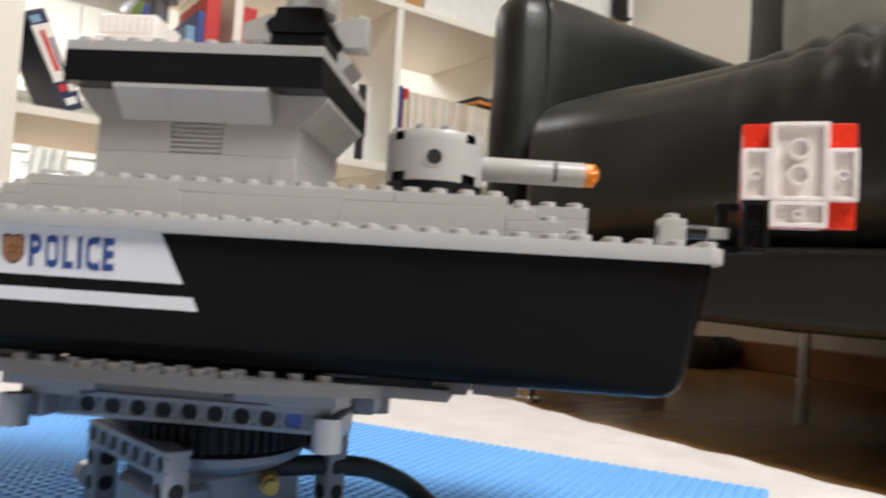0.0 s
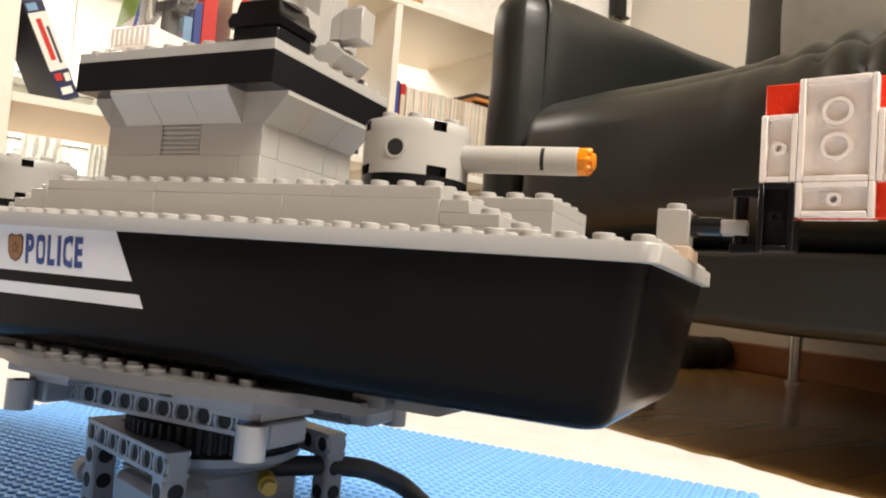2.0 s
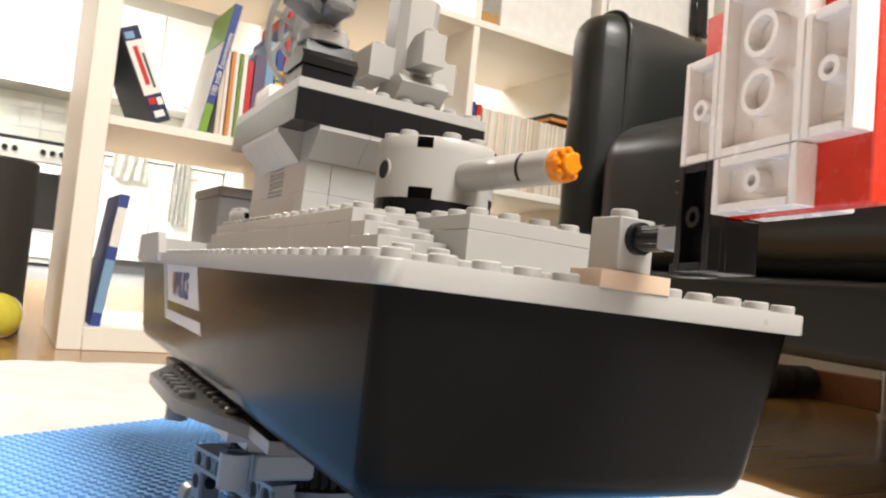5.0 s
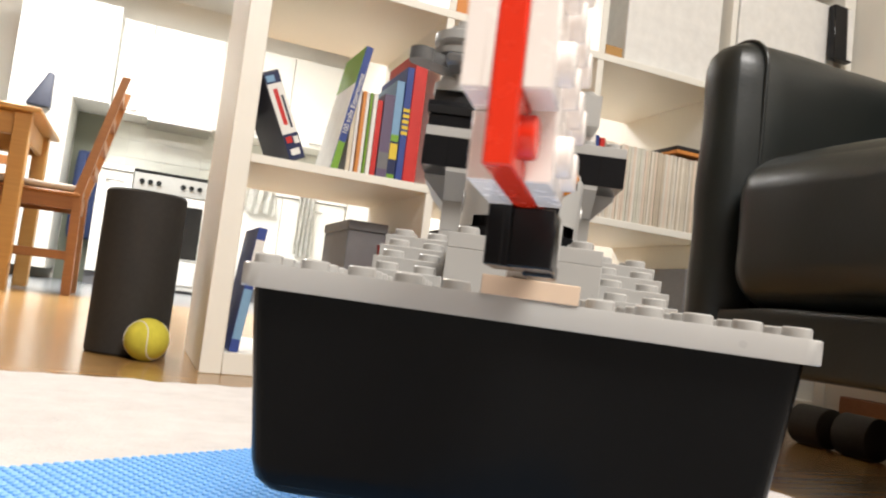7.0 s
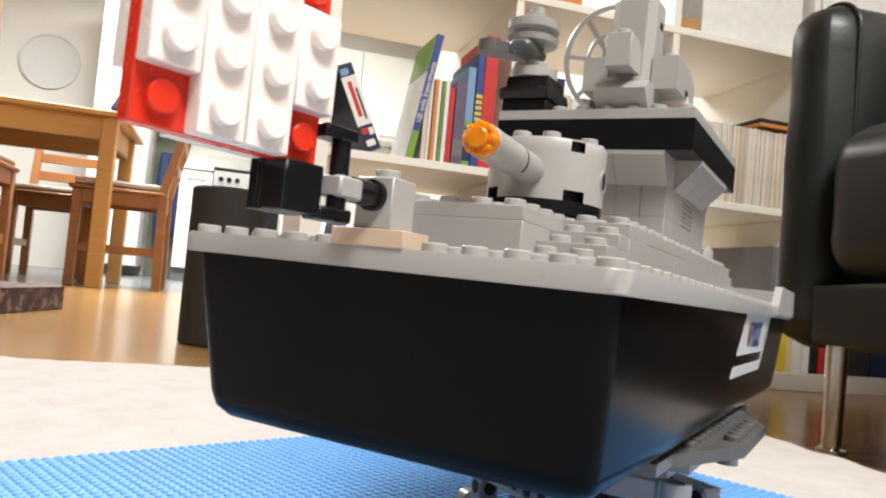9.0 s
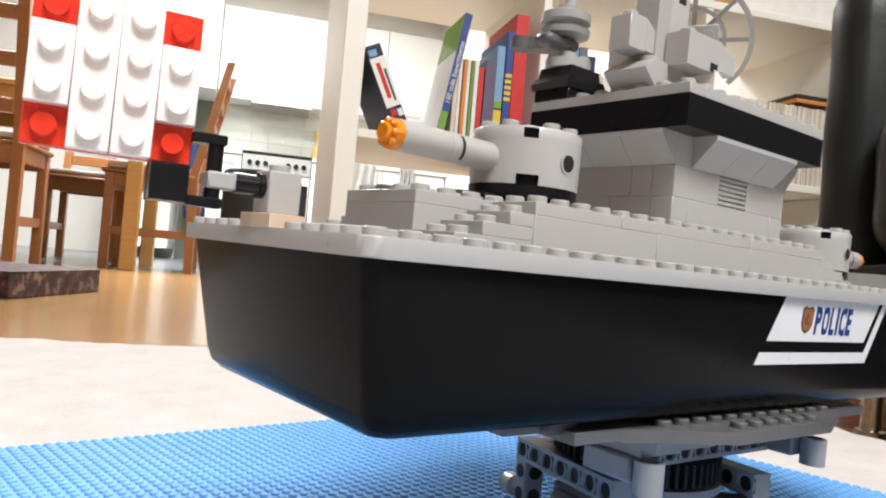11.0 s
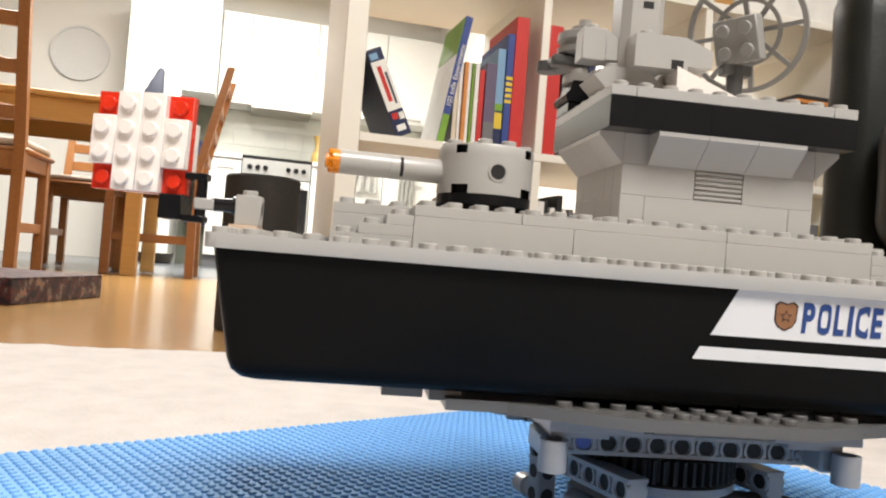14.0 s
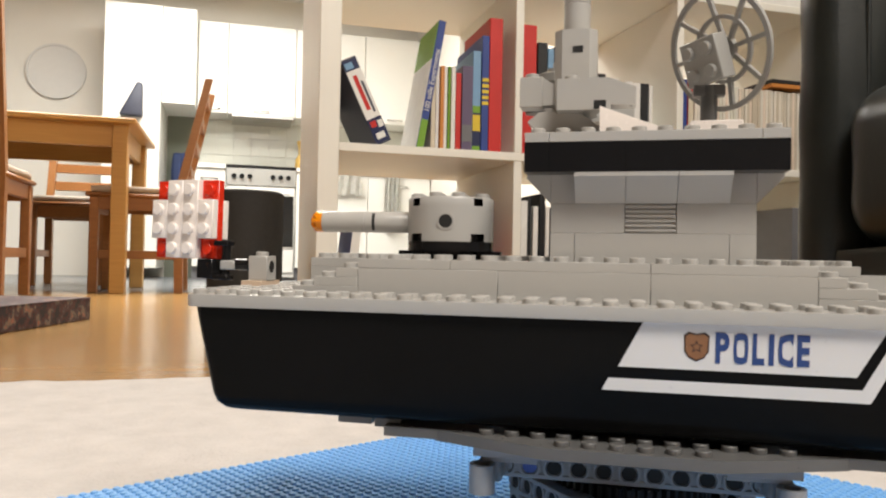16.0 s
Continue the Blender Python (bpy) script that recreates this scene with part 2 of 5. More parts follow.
def louvre(parent, s):
    bm = bmesh.new()
    lo, hi = sorted((17.0 * s, 23.2 * s))
    quad_box(bm, -159.9, -144.1, lo, hi, 22.4, 32, 0.1)
    for k in range(6):
        z = 22.9 + 1.55 * k
        a, b = sorted((23.0 * s, 24.0 * s))
        quad_box(bm, -159.9, -144.1, a, b, z, z + 0.95, 0.15)
    part("grille_brick", bm, LIGHT_GREY, parent, "grey brick with a fluted grille face")


def inverted_slope(parent, a0, a1, face, at):
    """One overhanging slope: from the wall at at, eight millimetres out by ten up."""
    bm = bmesh.new()
    s = 1 if face in "yx" else -1
    out = [(at * s, 32.05), (at * s, 41.55), ((at + 7.9) * s, 41.55), ((at + 7.9) * s, 40.2), ((at + 0.1) * s, 32.05)] if face in "yY" else None
    if face in "yY":
        prism(bm, out, a0 + 0.08, a1 - 0.08, "yz")
    else:
        prism(bm, [(at, 32.05), (at, 41.55), (at + 7.9 * s, 41.55), (at + 7.9 * s, 40.2), (at + 0.1 * s, 32.05)], a0 + 0.08, a1 - 0.08, "xz")
    part("inverted_slope_brick", bm, LIGHT_GREY, parent)


def superstructure(parent):
    g = LIGHT_GREY
    for s in (1, -1):
        lo, hi = sorted((16 * s, 24 * s))
        for xa, xb in ((-120, -128), (-128, -176), (-176, -184)):
            brick("brick", xb, xa, lo, hi, 12.8, 22.4, g, parent)
        for xa, xb in ((-120, -144), (-160, -184)):
            brick("brick", xb, xa, lo, hi, 22.4, 32, g, parent)
        louvre(parent, s)
        for k in range(3):
            inverted_slope(parent, -144 - 16 * k, -128 - 16 * k, "y" if s > 0 else "Y", 24)
    for xa, xb, face, at in ((-120, -128, "x", -120), (-176, -184, "X", -184)):
        brick("brick", xb, xa, -16, 0, 12.8, 22.4, g, parent)
        brick("brick", xb, xa, 0, 16, 12.8, 22.4, g, parent)
        brick("brick", xb, xa, -16, 8, 22.4, 32, g, parent)
        brick("brick", xb, xa, 8, 16, 22.4, 32, g, parent)
        for a, b in ((-24, -8), (-8, 8), (8, 24)):
            inverted_slope(parent, a, b, face, at)
    brick("brick", -184, -120, -24, 24, 32, 41.6, g, parent)
    for s in (1, -1):
        lo, hi = sorted((24 * s, 32 * s))
        for xa, xb in ((-112, -120), (-120, -144), (-144, -192)):
            brick("brick", xb, xa, lo, hi, 41.6, 51.2, BLACK_BRICK, parent, label="glossy black brick")
    for xa, xb in ((-112, -120), (-184, -192)):
        for a, b in ((-24, -8), (-8, 8), (8, 24)):
            brick("brick", xb, xa, a, b, 41.6, 51.2, BLACK_BRICK, parent, label="glossy black brick")
    brick("brick", -184, -120, -24, 24, 41.6, 51.1, BLACK_BRICK, parent)
    for xa, xb in ((-112, -120), (-120, -184), (-184, -192)):
        brick("plate", xb, xa, -32, 32, 51.2, 54.4, LIGHT_GREY, parent, studs_in(xb, xa, -32, 32))


def gun_turret(parent, m, label):
    """Round turret with one barrel along +x of its own space, z from its base."""
    t = new("gun_turret")
    t.empty_display_size = 0.01
    t.parent, t.matrix_basis = parent, m
    t["label"] = label
    bm = bmesh.new()
    ring_tube(bm, (0, 0, 0), (0, 0, 1), ((0, 11), (3.0, 11), (3.0, 15.8), (6.4, 15.8)), 40)
    quad_box(bm, -19, 19, -3.8, 3.8, 0.0, 3.1, 0.2)
    part("base_ring", bm, BLACK_BRICK, t, "black round base plate")
    # the shell is cut by two notches a quarter, at its foot and its rim
    bm = bmesh.new()
    n = 96
    r = 15.9
    notch = [45, 135, 225, 315]

    def cut(k, half):
        a = 360 * (k + 0.5) / n
        return any(abs((a - c + 180) % 360 - 180) < half for c in notch)
    levels = [(6.4, r), (9.2, r), (19.2, r), (22.0, r), (22.4, r - 0.3)]
    grid = [[bm.verts.new((rr * math.cos(2 * math.pi * i / n), rr * math.sin(2 * math.pi * i / n), z)) for i in range(n)] for z, rr in levels]
    for li in range(4):
        for i in range(n):
            if li == 0 and cut(i, 10) or li == 2 and cut(i, 9):
                continue
            bm.faces.new((grid[li][i], grid[li][(i + 1) % n], grid[li + 1][(i + 1) % n], grid[li + 1][i]))
    bm.faces.new(grid[-1])
    for x in (-12, -4, 4, 12):
        for y in (-12, -4, 4, 12):
            if abs(x) + abs(y) < 24:
                stud(bm, x, y, 22.4)
    part("turret_shell", bm, LIGHT_GREY, t)
    bm = bmesh.new()
    ring_tube(bm, (0, 0, 6.6), (0, 0, 1), ((0, 14.2), (15.4, 14.2)), 40)
    part("turret_core", bm, BLACK_BRICK, t)
    for s in (1, -1):
        bm = bmesh.new()
        ring_tube(bm, (0, s * 14.6, 13.6), (0, s, 0), ((0, 2.4), (0.5, 2.4), (1.5, 2.5), (1.5, 3.1), (0.4, 3.1)), 24, caps=False)
        part("pin_hole", bm, LIGHT_GREY, t)
        # flat black disc: the hole's inner shade as colour
        bm = bmesh.new()
        ring_tube(bm, (0, s * 15.75, 13.6), (0, s, 0), ((0, 2.4), (0.25, 2.4)), 24)
        part("hole", bm, BLACK_MATT, t, "black disc standing for the shade in the pin hole")
    bm = bmesh.new()
    ring_tube(bm, (14.5, 0, 13.6), (1, 0, 0), ((0, 3.6), (1, 4), (18.0, 4), (18.1, 3.85), (18.2, 4), (34.2, 4), (34.4, 3.8)), 28)
    part("barrel", bm, LIGHT_GREY, t)
    for a in (28.3, 38.6):
        # black bands paint the shade of the barrel's slots
        bm = bmesh.new()
        ring_tube(bm, (a, 0, 13.6), (1, 0, 0), ((0, 4.04), (1.1, 4.04)), 28)
        bmesh.ops.delete(bm, geom=[f for f in bm.faces if abs(f.calc_center_median().y) < 2.6 or (a > 30) != (f.calc_center_median().y < 0)], context="FACES")
        part("slot", bm, BLACK_MATT, t)
    bm = bmesh.new()
    ring_tube(bm, (48.9, 0, 13.6), (1, 0, 0), ((0, 3.85), (2.3, 3.85), (2.7, 3.3), (2.9, 2.4), (4.2, 2.4), (4.5, 2.1)), 28)
    for k in range(8):
        a = 2 * math.pi * k / 8
        ring_tube(bm, (49.3, 3.0 * math.cos(a), 13.6 + 3.0 * math.sin(a)), (1, 0, 0), ((0, 0.95), (2.6, 0.95), (3.2, 0.5)), 12)
    part("muzzle", bm, ORANGE_CLEAR, t, "clear orange flower-shaped muzzle stud")
    return t


def bow_panel(parent):
    """The red and white square of plates held out ahead of the bow, and the pins that hold it."""
    p = new("signal_panel")
    p.empty_display_size = 0.01
    p.parent = parent
    p["label"] = "square panel of white plates on a red plate"
    p.matrix_basis = pose(0.03115, -0.0055, 0.0273, 1.5, -0.3, -10.6)
    # red plate, 4 by 4 studs, in the middle; its own space: x ahead, z up, y to port
    bm = bmesh.new()
    quad_box(bm, -16, 16, -1.6, 1.6, -16, 16, 0.25)
    for x in (-12, 12):
        for z in (-12, 12):
            stud(bm, x, 1.6, z, (0, 1, 0))
    part("red_plate", bm, RED_BRICK, p, "red square plate with corner studs")
    for x0, x1, z0, z1 in ((-8, 0, -16, 16), (0, 8, -16, 16), (-16, -8, -8, 8), (8, 16, -8, 8)):
        bm = bmesh.new()
        quad_box(bm, x0 + 0.06, x1 - 0.06, 1.62, 4.8, z0 + 0.06, z1 - 0.06, 0.22)
        for k in range(round((z1 - z0) / 8)):
            stud(bm, (x0 + x1) / 2, 4.8, z0 + 4 + 8 * k, (0, 1, 0))
        part("white_plate", bm, WHITE_BRICK, p)
    # the starboard plates show their hollow undersides
    for x0, x1, z0, z1 in ((-8, 8, -8, 16), (-16, -8, -8, 8), (8, 16, -8, 8), (-8, 8, -16, -8)):
        bm = bmesh.new()
        w = 1.4
        quad_box(bm, x0 + 0.06, x1 - 0.06, -2.6, -1.62, z0 + 0.06, z1 - 0.06, 0.1)
        for a, b, c, d in ((x0, x0 + w, z0, z1), (x1 - w, x1, z0, z1), (x0 + w, x1 - w, z0, z0 + w), (x0 + w, x1 - w, z1 - w, z1)):
            quad_box(bm, a + 0.06, b - 0.06, -4.8, -2.5, c + 0.06, d - 0.06, 0.15)
        big = x1 - x0 > 10 and z1 - z0 > 10
        nx, nz = round((x1 - x0) / 8), round((z1 - z0) / 8)
        tubes = [((x0 + x1) / 2, z0 + 8 * k) for k in range(1, nz)] if nz > 1 else [((x0 + x1) / 2, (z0 + z1) / 2)]
        for cx, cz in tubes:
            ro, ri = (3.2, 2.4) if big else (1.6, 0.8)
            ring_tube(bm, (cx, -2.5, cz), (0, -1, 0), ((0, ro), (2.2, ro), (2.2, ri), (0.2, ri)), 20, caps=False)
        for i in range(nx):
            for k in range(nz):
                ring_tube(bm, (x0 + 4 + 8 * i, -2.58, z0 + 4 + 8 * k), (0, -1, 0), ((0, 1.25), (0.12, 1.25)), 12)
        part("white_plate", bm, WHITE_BRICK, p)
    # black bracket under the panel's aft corner, on the same eight millimetre grid
    bm = bmesh.new()
    quad_box(bm, -15.9, -8.1, -2.6, -1.62, -24, -8.1, 0.1)
    for a, b, c, d in ((-16, -14.6, -24, -8), (-9.4, -8, -24, -8), (-14.6, -9.4, -24, -22.6), (-14.6, -9.4, -9.4, -8)):
        quad_box(bm, a + 0.06, b - 0.06, -4.8, -2.5, c + 0.06, d - 0.06, 0.15)
    ring_tube(bm, (-12, -2.5, -16), (0, -1, 0), ((0, 1.6), (2.2, 1.6), (2.2, 0.8), (0.2, 0.8)), 16, caps=False)
    for z in (-20, -12):
        ring_tube(bm, (-12, -2.58, z), (0, -1, 0), ((0, 1.25), (0.12, 1.25)), 12)
    part("black_plate", bm, BLACK_BRICK, p, "black plate with hollow underside")
    bm = bmesh.new()
    quad_box(bm, -15.9, -8.2, -1.6, 4.2, -24, -16.05, 0.25)
    part("black_brick", bm, BLACK_BRICK, p, "black brick under the red corner")
    bm = bmesh.new()
    ring_tube(bm, (-21.2, 1.6, -24.2), (0, 0, 1), ((0, 1.7), (15.4, 1.7)), 16)
    for z0, z1 in ((-10.8, -8.6), (-24.4, -22.2)):
        quad_box(bm, -23.2, -15.9, -0.6, 3.8, z0, z1, 0.3)
    part("bracket", bm, BLACK_BRICK, p, "black plastic bracket joining panel and axle")
    bm = bmesh.new()
    ring_tube(bm, (-1, 0, 9.2), (1, 0, 0), ((0, 2.9), (1.6, 2.9), (1.7, 2.3), (7.4, 2.3)), 20)
    for k in range(4):
        a = math.pi / 4 + k * math.pi / 2
        ring_tube(bm, (0.5, 1.7 * math.cos(a), 9.2 + 1.7 * math.sin(a)), (1, 0, 0), ((0, 0.9), (6.8, 0.9)), 8)
    part("pin", bm, BLACK_BRICK, parent, "black connector pin")
    bm = bmesh.new()
    quad_box(bm, 6.3, 12.6, -2.4, 2.6, 7.1, 10.8, 0.4)
    part("axle_bush", bm, LIGHT_GREY, parent)
    brick("tile", -8.4, 0.4, -8, 8, 0, 3.2, TAN_BRICK, parent, label="pale tan tile at the bow")
    bm = bmesh.new()
    quad_box(bm, -8.6, -0.7, -4, 4, 3.2, 12.8, 0.25)
    stud(bm, -4.6, 0, 12.8)
    post = part("post_brick", bm, LIGHT_GREY, parent)
    bm = bmesh.new()
    ring_tube(bm, (-8.55, 0, 8.6), (-1, 0, 0), ((0, 3.1), (0.18, 3.0), (0.18, 2.5), (0.06, 2.4)), 24, caps=False)
    part("pin_hole", bm, LIGHT_GREY, post)
    # the post's hole is darkened by a flat black disc, as shade
    bm = bmesh.new()
    ring_tube(bm, (-8.55, 0, 8.6), (-1, 0, 0), ((0, 2.45), (0.08, 2.45)), 24)
    part("hole", bm, BLACK_MATT, post)


def hull_y(z):
    return 46.3 + (z + 3.0) * 0.0714 if z > -10 else 45.8 + (z + 10) * 0.0936


def sticker(parent, side):
    def flat(name, outline, lift, mat, label=""):
        bm = bmesh.new()
        vs = [bm.verts.new((x, side * (hull_y(z) + lift), z)) for x, z in outline]
        ws = [bm.verts.new((x, side * (hull_y(z) + lift - 0.25), z)) for x, z in outline]
        bm.faces.new(vs)
        for i in range(len(vs)):
            j = (i + 1) % len(vs)
            bm.faces.new((vs[i], vs[j], ws[j], ws[i]))
        return part(name, bm, mat, parent, label)
    flat("sticker", [(-149.5, -4.0), (-142.4, -17.7), (-206.8, -17.7), (-214.4, -4.0)], 0.12, STICKER_WHITE, "white sticker panel with badge and lettering")
    flat("stripe", [(-139.6, -21.2), (-137.8, -24.9), (-210.6, -24.9), (-221.0, -4.0), (-217.2, -4.0), (-208.4, -21.2)], 0.12, STICKER_WHITE, "white sticker stripe")
    c = -164.4 if side > 0 else -192.2
    shield = [(-2.6, 3.0), (-1.6, 3.9), (0, 3.4), (1.6, 3.9), (2.6, 3.0), (2.5, -1.2), (1.6, -2.9), (0, -3.8), (-1.6, -2.9), (-2.5, -1.2)]
    flat("badge", [(c + 1.36 * x, -10.9 + 1.12 * z) for x, z in shield], 0.20, STICKER_DARK, "dark outlined shield badge")
    flat("badge_field", [(c + 1.18 * x, -10.9 + 0.98 * z) for x, z in shield], 0.28, STICKER_BROWN, "bronze shield badge")
    star = [((2.0 if k % 2 == 0 else 0.9) * math.sin(math.pi * k / 5), (2.0 if k % 2 == 0 else 0.9) * math.cos(math.pi * k / 5)) for k in range(10)]
    flat("badge_star", [(c + x, -10.9 + z) for x, z in star], 0.34, STICKER_DARK)
    flat("badge_star", [(c + 0.66 * x, -10.9 + 0.66 * z) for x, z in star], 0.40, STICKER_BROWN)
    # narrow, squared capitals: each letter of the built-in font is fitted to its own cell
    cells = (("P", 0.150, 0), ("O", 0.158, 1), ("L", 0.128, 0), ("I", 0.056, 0), ("C", 0.152, 1), ("E", 0.132, 0))
    gap = (1 - sum(w for _, w, _ in cells)) / (len(cells) - 1)
    word = bmesh.new()
    at = 0.0
    for letter, width, round_ in cells:
        curve = bpy.data.curves.new("lettering", "FONT")
        curve.body, curve.size, curve.extrude, curve.offset, curve.resolution_u = letter, 1.0, 0.006, 0.038, 6
        tmp = bpy.data.objects.new("lettering", curve)
        scene.collection.objects.link(tmp)
        bpy.context.view_layer.update()
        glyph = bpy.data.meshes.new_from_object(tmp.evaluated_get(bpy.context.evaluated_depsgraph_get()))
        bpy.data.objects.remove(tmp)
        xs = [v.co.x for v in glyph.vertices]
        ys = [v.co.y for v in glyph.vertices]
        x0, x1, y0, y1 = min(xs), max(xs), min(ys), max(ys)
        for v in glyph.vertices:
            u, w = 2 * (v.co.x - x0) / (x1 - x0) - 1, 2 * (v.co.y - y0) / (y1 - y0) - 1
            if round_:
                big, flat_r = max(abs(u), abs(w)), math.hypot(u, w)
                k = 1 + 0.5 * (flat_r / big - 1) if big > 0 else 1
                u, w = u * k, w * k
            a, b = at + width * (u + 1) / 2, (w + 1) / 2
            z = -15.4 + 9.0 * b
            x = (-169.6 - 25.0 * a) if side > 0 else (-187.4 + 25.0 * a)
            v.co = Vector((x * MM, side * (hull_y(z) + 0.22 + v.co.z * 8) * MM, z * MM))
        if side > 0:
            glyph.flip_normals()
        word.from_mesh(glyph)
        bpy.data.meshes.remove(glyph)
        at += width + gap
    mesh = bpy.data.meshes.new("lettering")
    word.to_mesh(mesh)
    word.free()
    mesh.materials.append(STICKER_BLUE)
    ob = new("lettering", mesh)
    ob.parent = parent
    ob["label"] = "blue printed lettering POLICE"


def roof_gear(parent):
    g = LIGHT_GREY
    # searchlight stack at the front starboard corner
    bm = bmesh.new()
    quad_box(bm, -128.5, -112, -31.5, -15.5, 54.4, 58.4, 0.4)
    prism(bm, [(-129.5, 58.4), (-111.5, 58.4), (-110.6, 60.6), (-112.2, 62.6), (-128.8, 62.6), (-130.2, 60.6)], -32.2, -15.0, "xz")
    prism(bm, [(-128.6, 62.6), (-112.4, 62.6), (-113.5, 66.4), (-127.5, 66.4)], -30.8, -16.4, "xz")
    part("stacked_base", bm, BLACK_BRICK, parent, "black stack of small slope plates")
    bm = bmesh.new()
    ring_tube(bm, (-119.5, -24, 66.4), (0, 0, 1), ((0, 7.9), (3.2, 7.9)), 28)
    for a in range(4):
        stud(bm, -119.5 + 5 * math.cos(a * 1.57 + 0.78), -24 + 5 * math.sin(a * 1.57 + 0.78), 69.6)
    ring_tube(bm, (-118.5, -24.5, 69), (0, 0, 1), ((0, 2.3), (22, 2.3)), 16)
    part("round_plate", bm, g, parent)
    bm = bmesh.new()
    quad_box(bm, -122, -106, -28.5, -21, 73, 77, 1.2)
    ring_tube(bm, (-108, -36, 73), (0, 0, 1), ((0, 4), (4, 4)), 18)
    prism(bm, [(-118, -21), (-122, -28), (-111, -39.6), (-104.6, -35)], 73.2, 76.8, "xy")
    part("lift_arm", bm, DARK_GREY, parent, "dark grey toothed arm")
    bm = bmesh.new()
    ring_tube(bm, (-117.5, -25, 77.4), (0, 0, 1), ((0, 4.6), (0.6, 8.4), (2.6, 8.7), (3.2, 6.8), (4.6, 6.8), (5.2, 8.7), (8.0, 8.6), (8.6, 7.4)), 32)
    ring_tube(bm, (-117.5, -25, 85.8), (0, 0, 1), ((0, 4.0), (2.6, 3.8)), 18)
    part("pulley_wheel", bm, MID_GREY, parent, "grey grooved pulley wheel")
    # mast with blocks round its foot
    bm = bmesh.new()
    prism(bm, [(-111.0, 60.6), (-115, 63.8), (-128, 63.8), (-136, 58.0), (-134, 54.4), (-117.5, 54.4)], 0, 16.4, "xz")
    stud(bm, -118, 4, 63.8)
    stud(bm, -118, 12, 63.8)
    part("slope_brick", bm, g, parent)
    bm = bmesh.new()
    prism(bm, [(-135.5, 64.0), (-138, 63.0), (-158, 55.5), (-158, 54.4), (-135.5, 54.4)], 8, 24, "xz")
    part("slope_brick", bm, WHITE_BRICK, parent, "pale long slope brick")
    bm = bmesh.new()
    prism(bm, [(-119.8, 3.5), (-122.4, 0.8), (-131.6, 0.8), (-134.2, 3.5), (-134.2, 12.5), (-131.6, 15.2), (-122.4, 15.2), (-119.8, 12.5)], 63.8, 92.2, "xy")
    ring_tube(bm, (-127, 8, 92.2), (0, 0, 1), ((0, 4.6), (10, 4.6), (10.2, 4.3), (10.4, 4.6), (48, 4.6)), 24)
    part("mast", bm, g, parent)
    bm = bmesh.new()
    quad_box(bm, -4, 4, -4, 4, 0, 10.6, 0.25)
    stud(bm, 0, 0, 10.6)
    prism(bm, [(-4, 0.5), (-4, 10.3), (-9, 7.0), (-9, 0.5)], -3.9, 3.9, "xz")
    part("block", bm, g, parent, m=pose(-0.1117, 0.008, 0.0665))
    for s, y0, y1 in ((1, 15.2, 23.4), (-1, -7.4, 0.8)):
        bm = bmesh.new()
        prism(bm, [(-121.5, 63.0), (-121.5, 73.4), (-138, 73.4), (-147, 70.0), (-147, 64.4), (-139, 64.4), (-139, 63.0)], y0, y1, "xz")
        stud(bm, -126, (y0 + y1) / 2, 73.4)
        part("long_block", bm, g, parent)
        # notches are thin black patches, shade painted on the solid blocks
        bm = bmesh.new()
        quad_box(bm, -137.5, -133.5, y1 - 0.2 if s > 0 else y0 - 0.05, y1 + 0.05 if s > 0 else y0 + 0.2, 63.1, 66.0, 0)
        part("notch", bm, BLACK_MATT, parent)
    bm = bmesh.new()
    quad_box(bm, -129.5, -126.0, 15.05, 15.35, 84.2, 86.4, 0)
    part("notch", bm, BLACK_MATT, parent)
    # dish on its vent box
    bm = bmesh.new()
    quad_box(bm, -186, -166, -28, -9, 54.4, 57.4, 0.2)
    quad_box(bm, -185, -167, -27, -10, 57.2, 64.4, 0.3)
    part("vent_box", bm, WHITE_BRICK, parent, "off-white box with a ribbed side")
    for k in range(7):
        bm = bmesh.new()
        quad_box(bm, -184 + 2.3 * k, -182.9 + 2.3 * k, -27.35, -26.8, 58.4, 63.4, 0.1)
        part("rib", bm, WHITE_BRICK, parent)
    bm = bmesh.new()
    ring_tube(bm, (-173.5, -13.5, 64), (0, 0, 1), ((0, 3), (13, 3)), 16)
    quad_box(bm, -179, -168, -16, -11, 73.5, 77.5, 0.4)
    part("dish_bracket", bm, DARK_GREY, parent, "dark grey hinge under the dish")
    n = Vector((0.72, 0.64, -0.27)).normalized()
    q = Vector((0, 0, 1)).rotation_difference(n).to_matrix().to_4x4()
    m = Matrix.Translation(Vector((-179.5, -16.5, 91.5)) * MM) @ q
    bm = bmesh.new()
    ring_tube(bm, (0, 0, -1), (0, 0, 1), ((0, 4.5), (2.2, 4.5)), 24)
    dish = part("dish_antenna", bm, MID_GREY, parent, "grey spoked dish antenna", m=m)
    for ri, ro, z in ((20.4, 22.2, 3.0), (11.0, 12.4, 0.8)):
        bm = bmesh.new()
        ring_tube(bm, (0, 0, z), (0, 0, 1), ((0, ro), (1.4, ro), (1.4, ri), (0, ri), (0, ro)), 48, caps=False)
        bmesh.ops.remove_doubles(bm, verts=bm.verts, dist=0.001)
        part("ring", bm, MID_GREY, dish)
    for k in range(8):
        bm = bmesh.new()
        prism(bm, [(3.5, -1.0), (21, 2.6), (21, 4.0), (3.5, 0.6)], -0.8, 0.8, "xz")
        part("spoke", bm, MID_GREY, dish, m=Matrix.Rotation(2 * math.pi * k / 8, 4, "Z"))
    bm = bmesh.new()
    quad_box(bm, -8, 8, -8, 8, 1.6, 8.4, 0.3)
    for x in (-4, 4):
        for y in (-4, 4):
            stud(bm, x, y, 8.4)
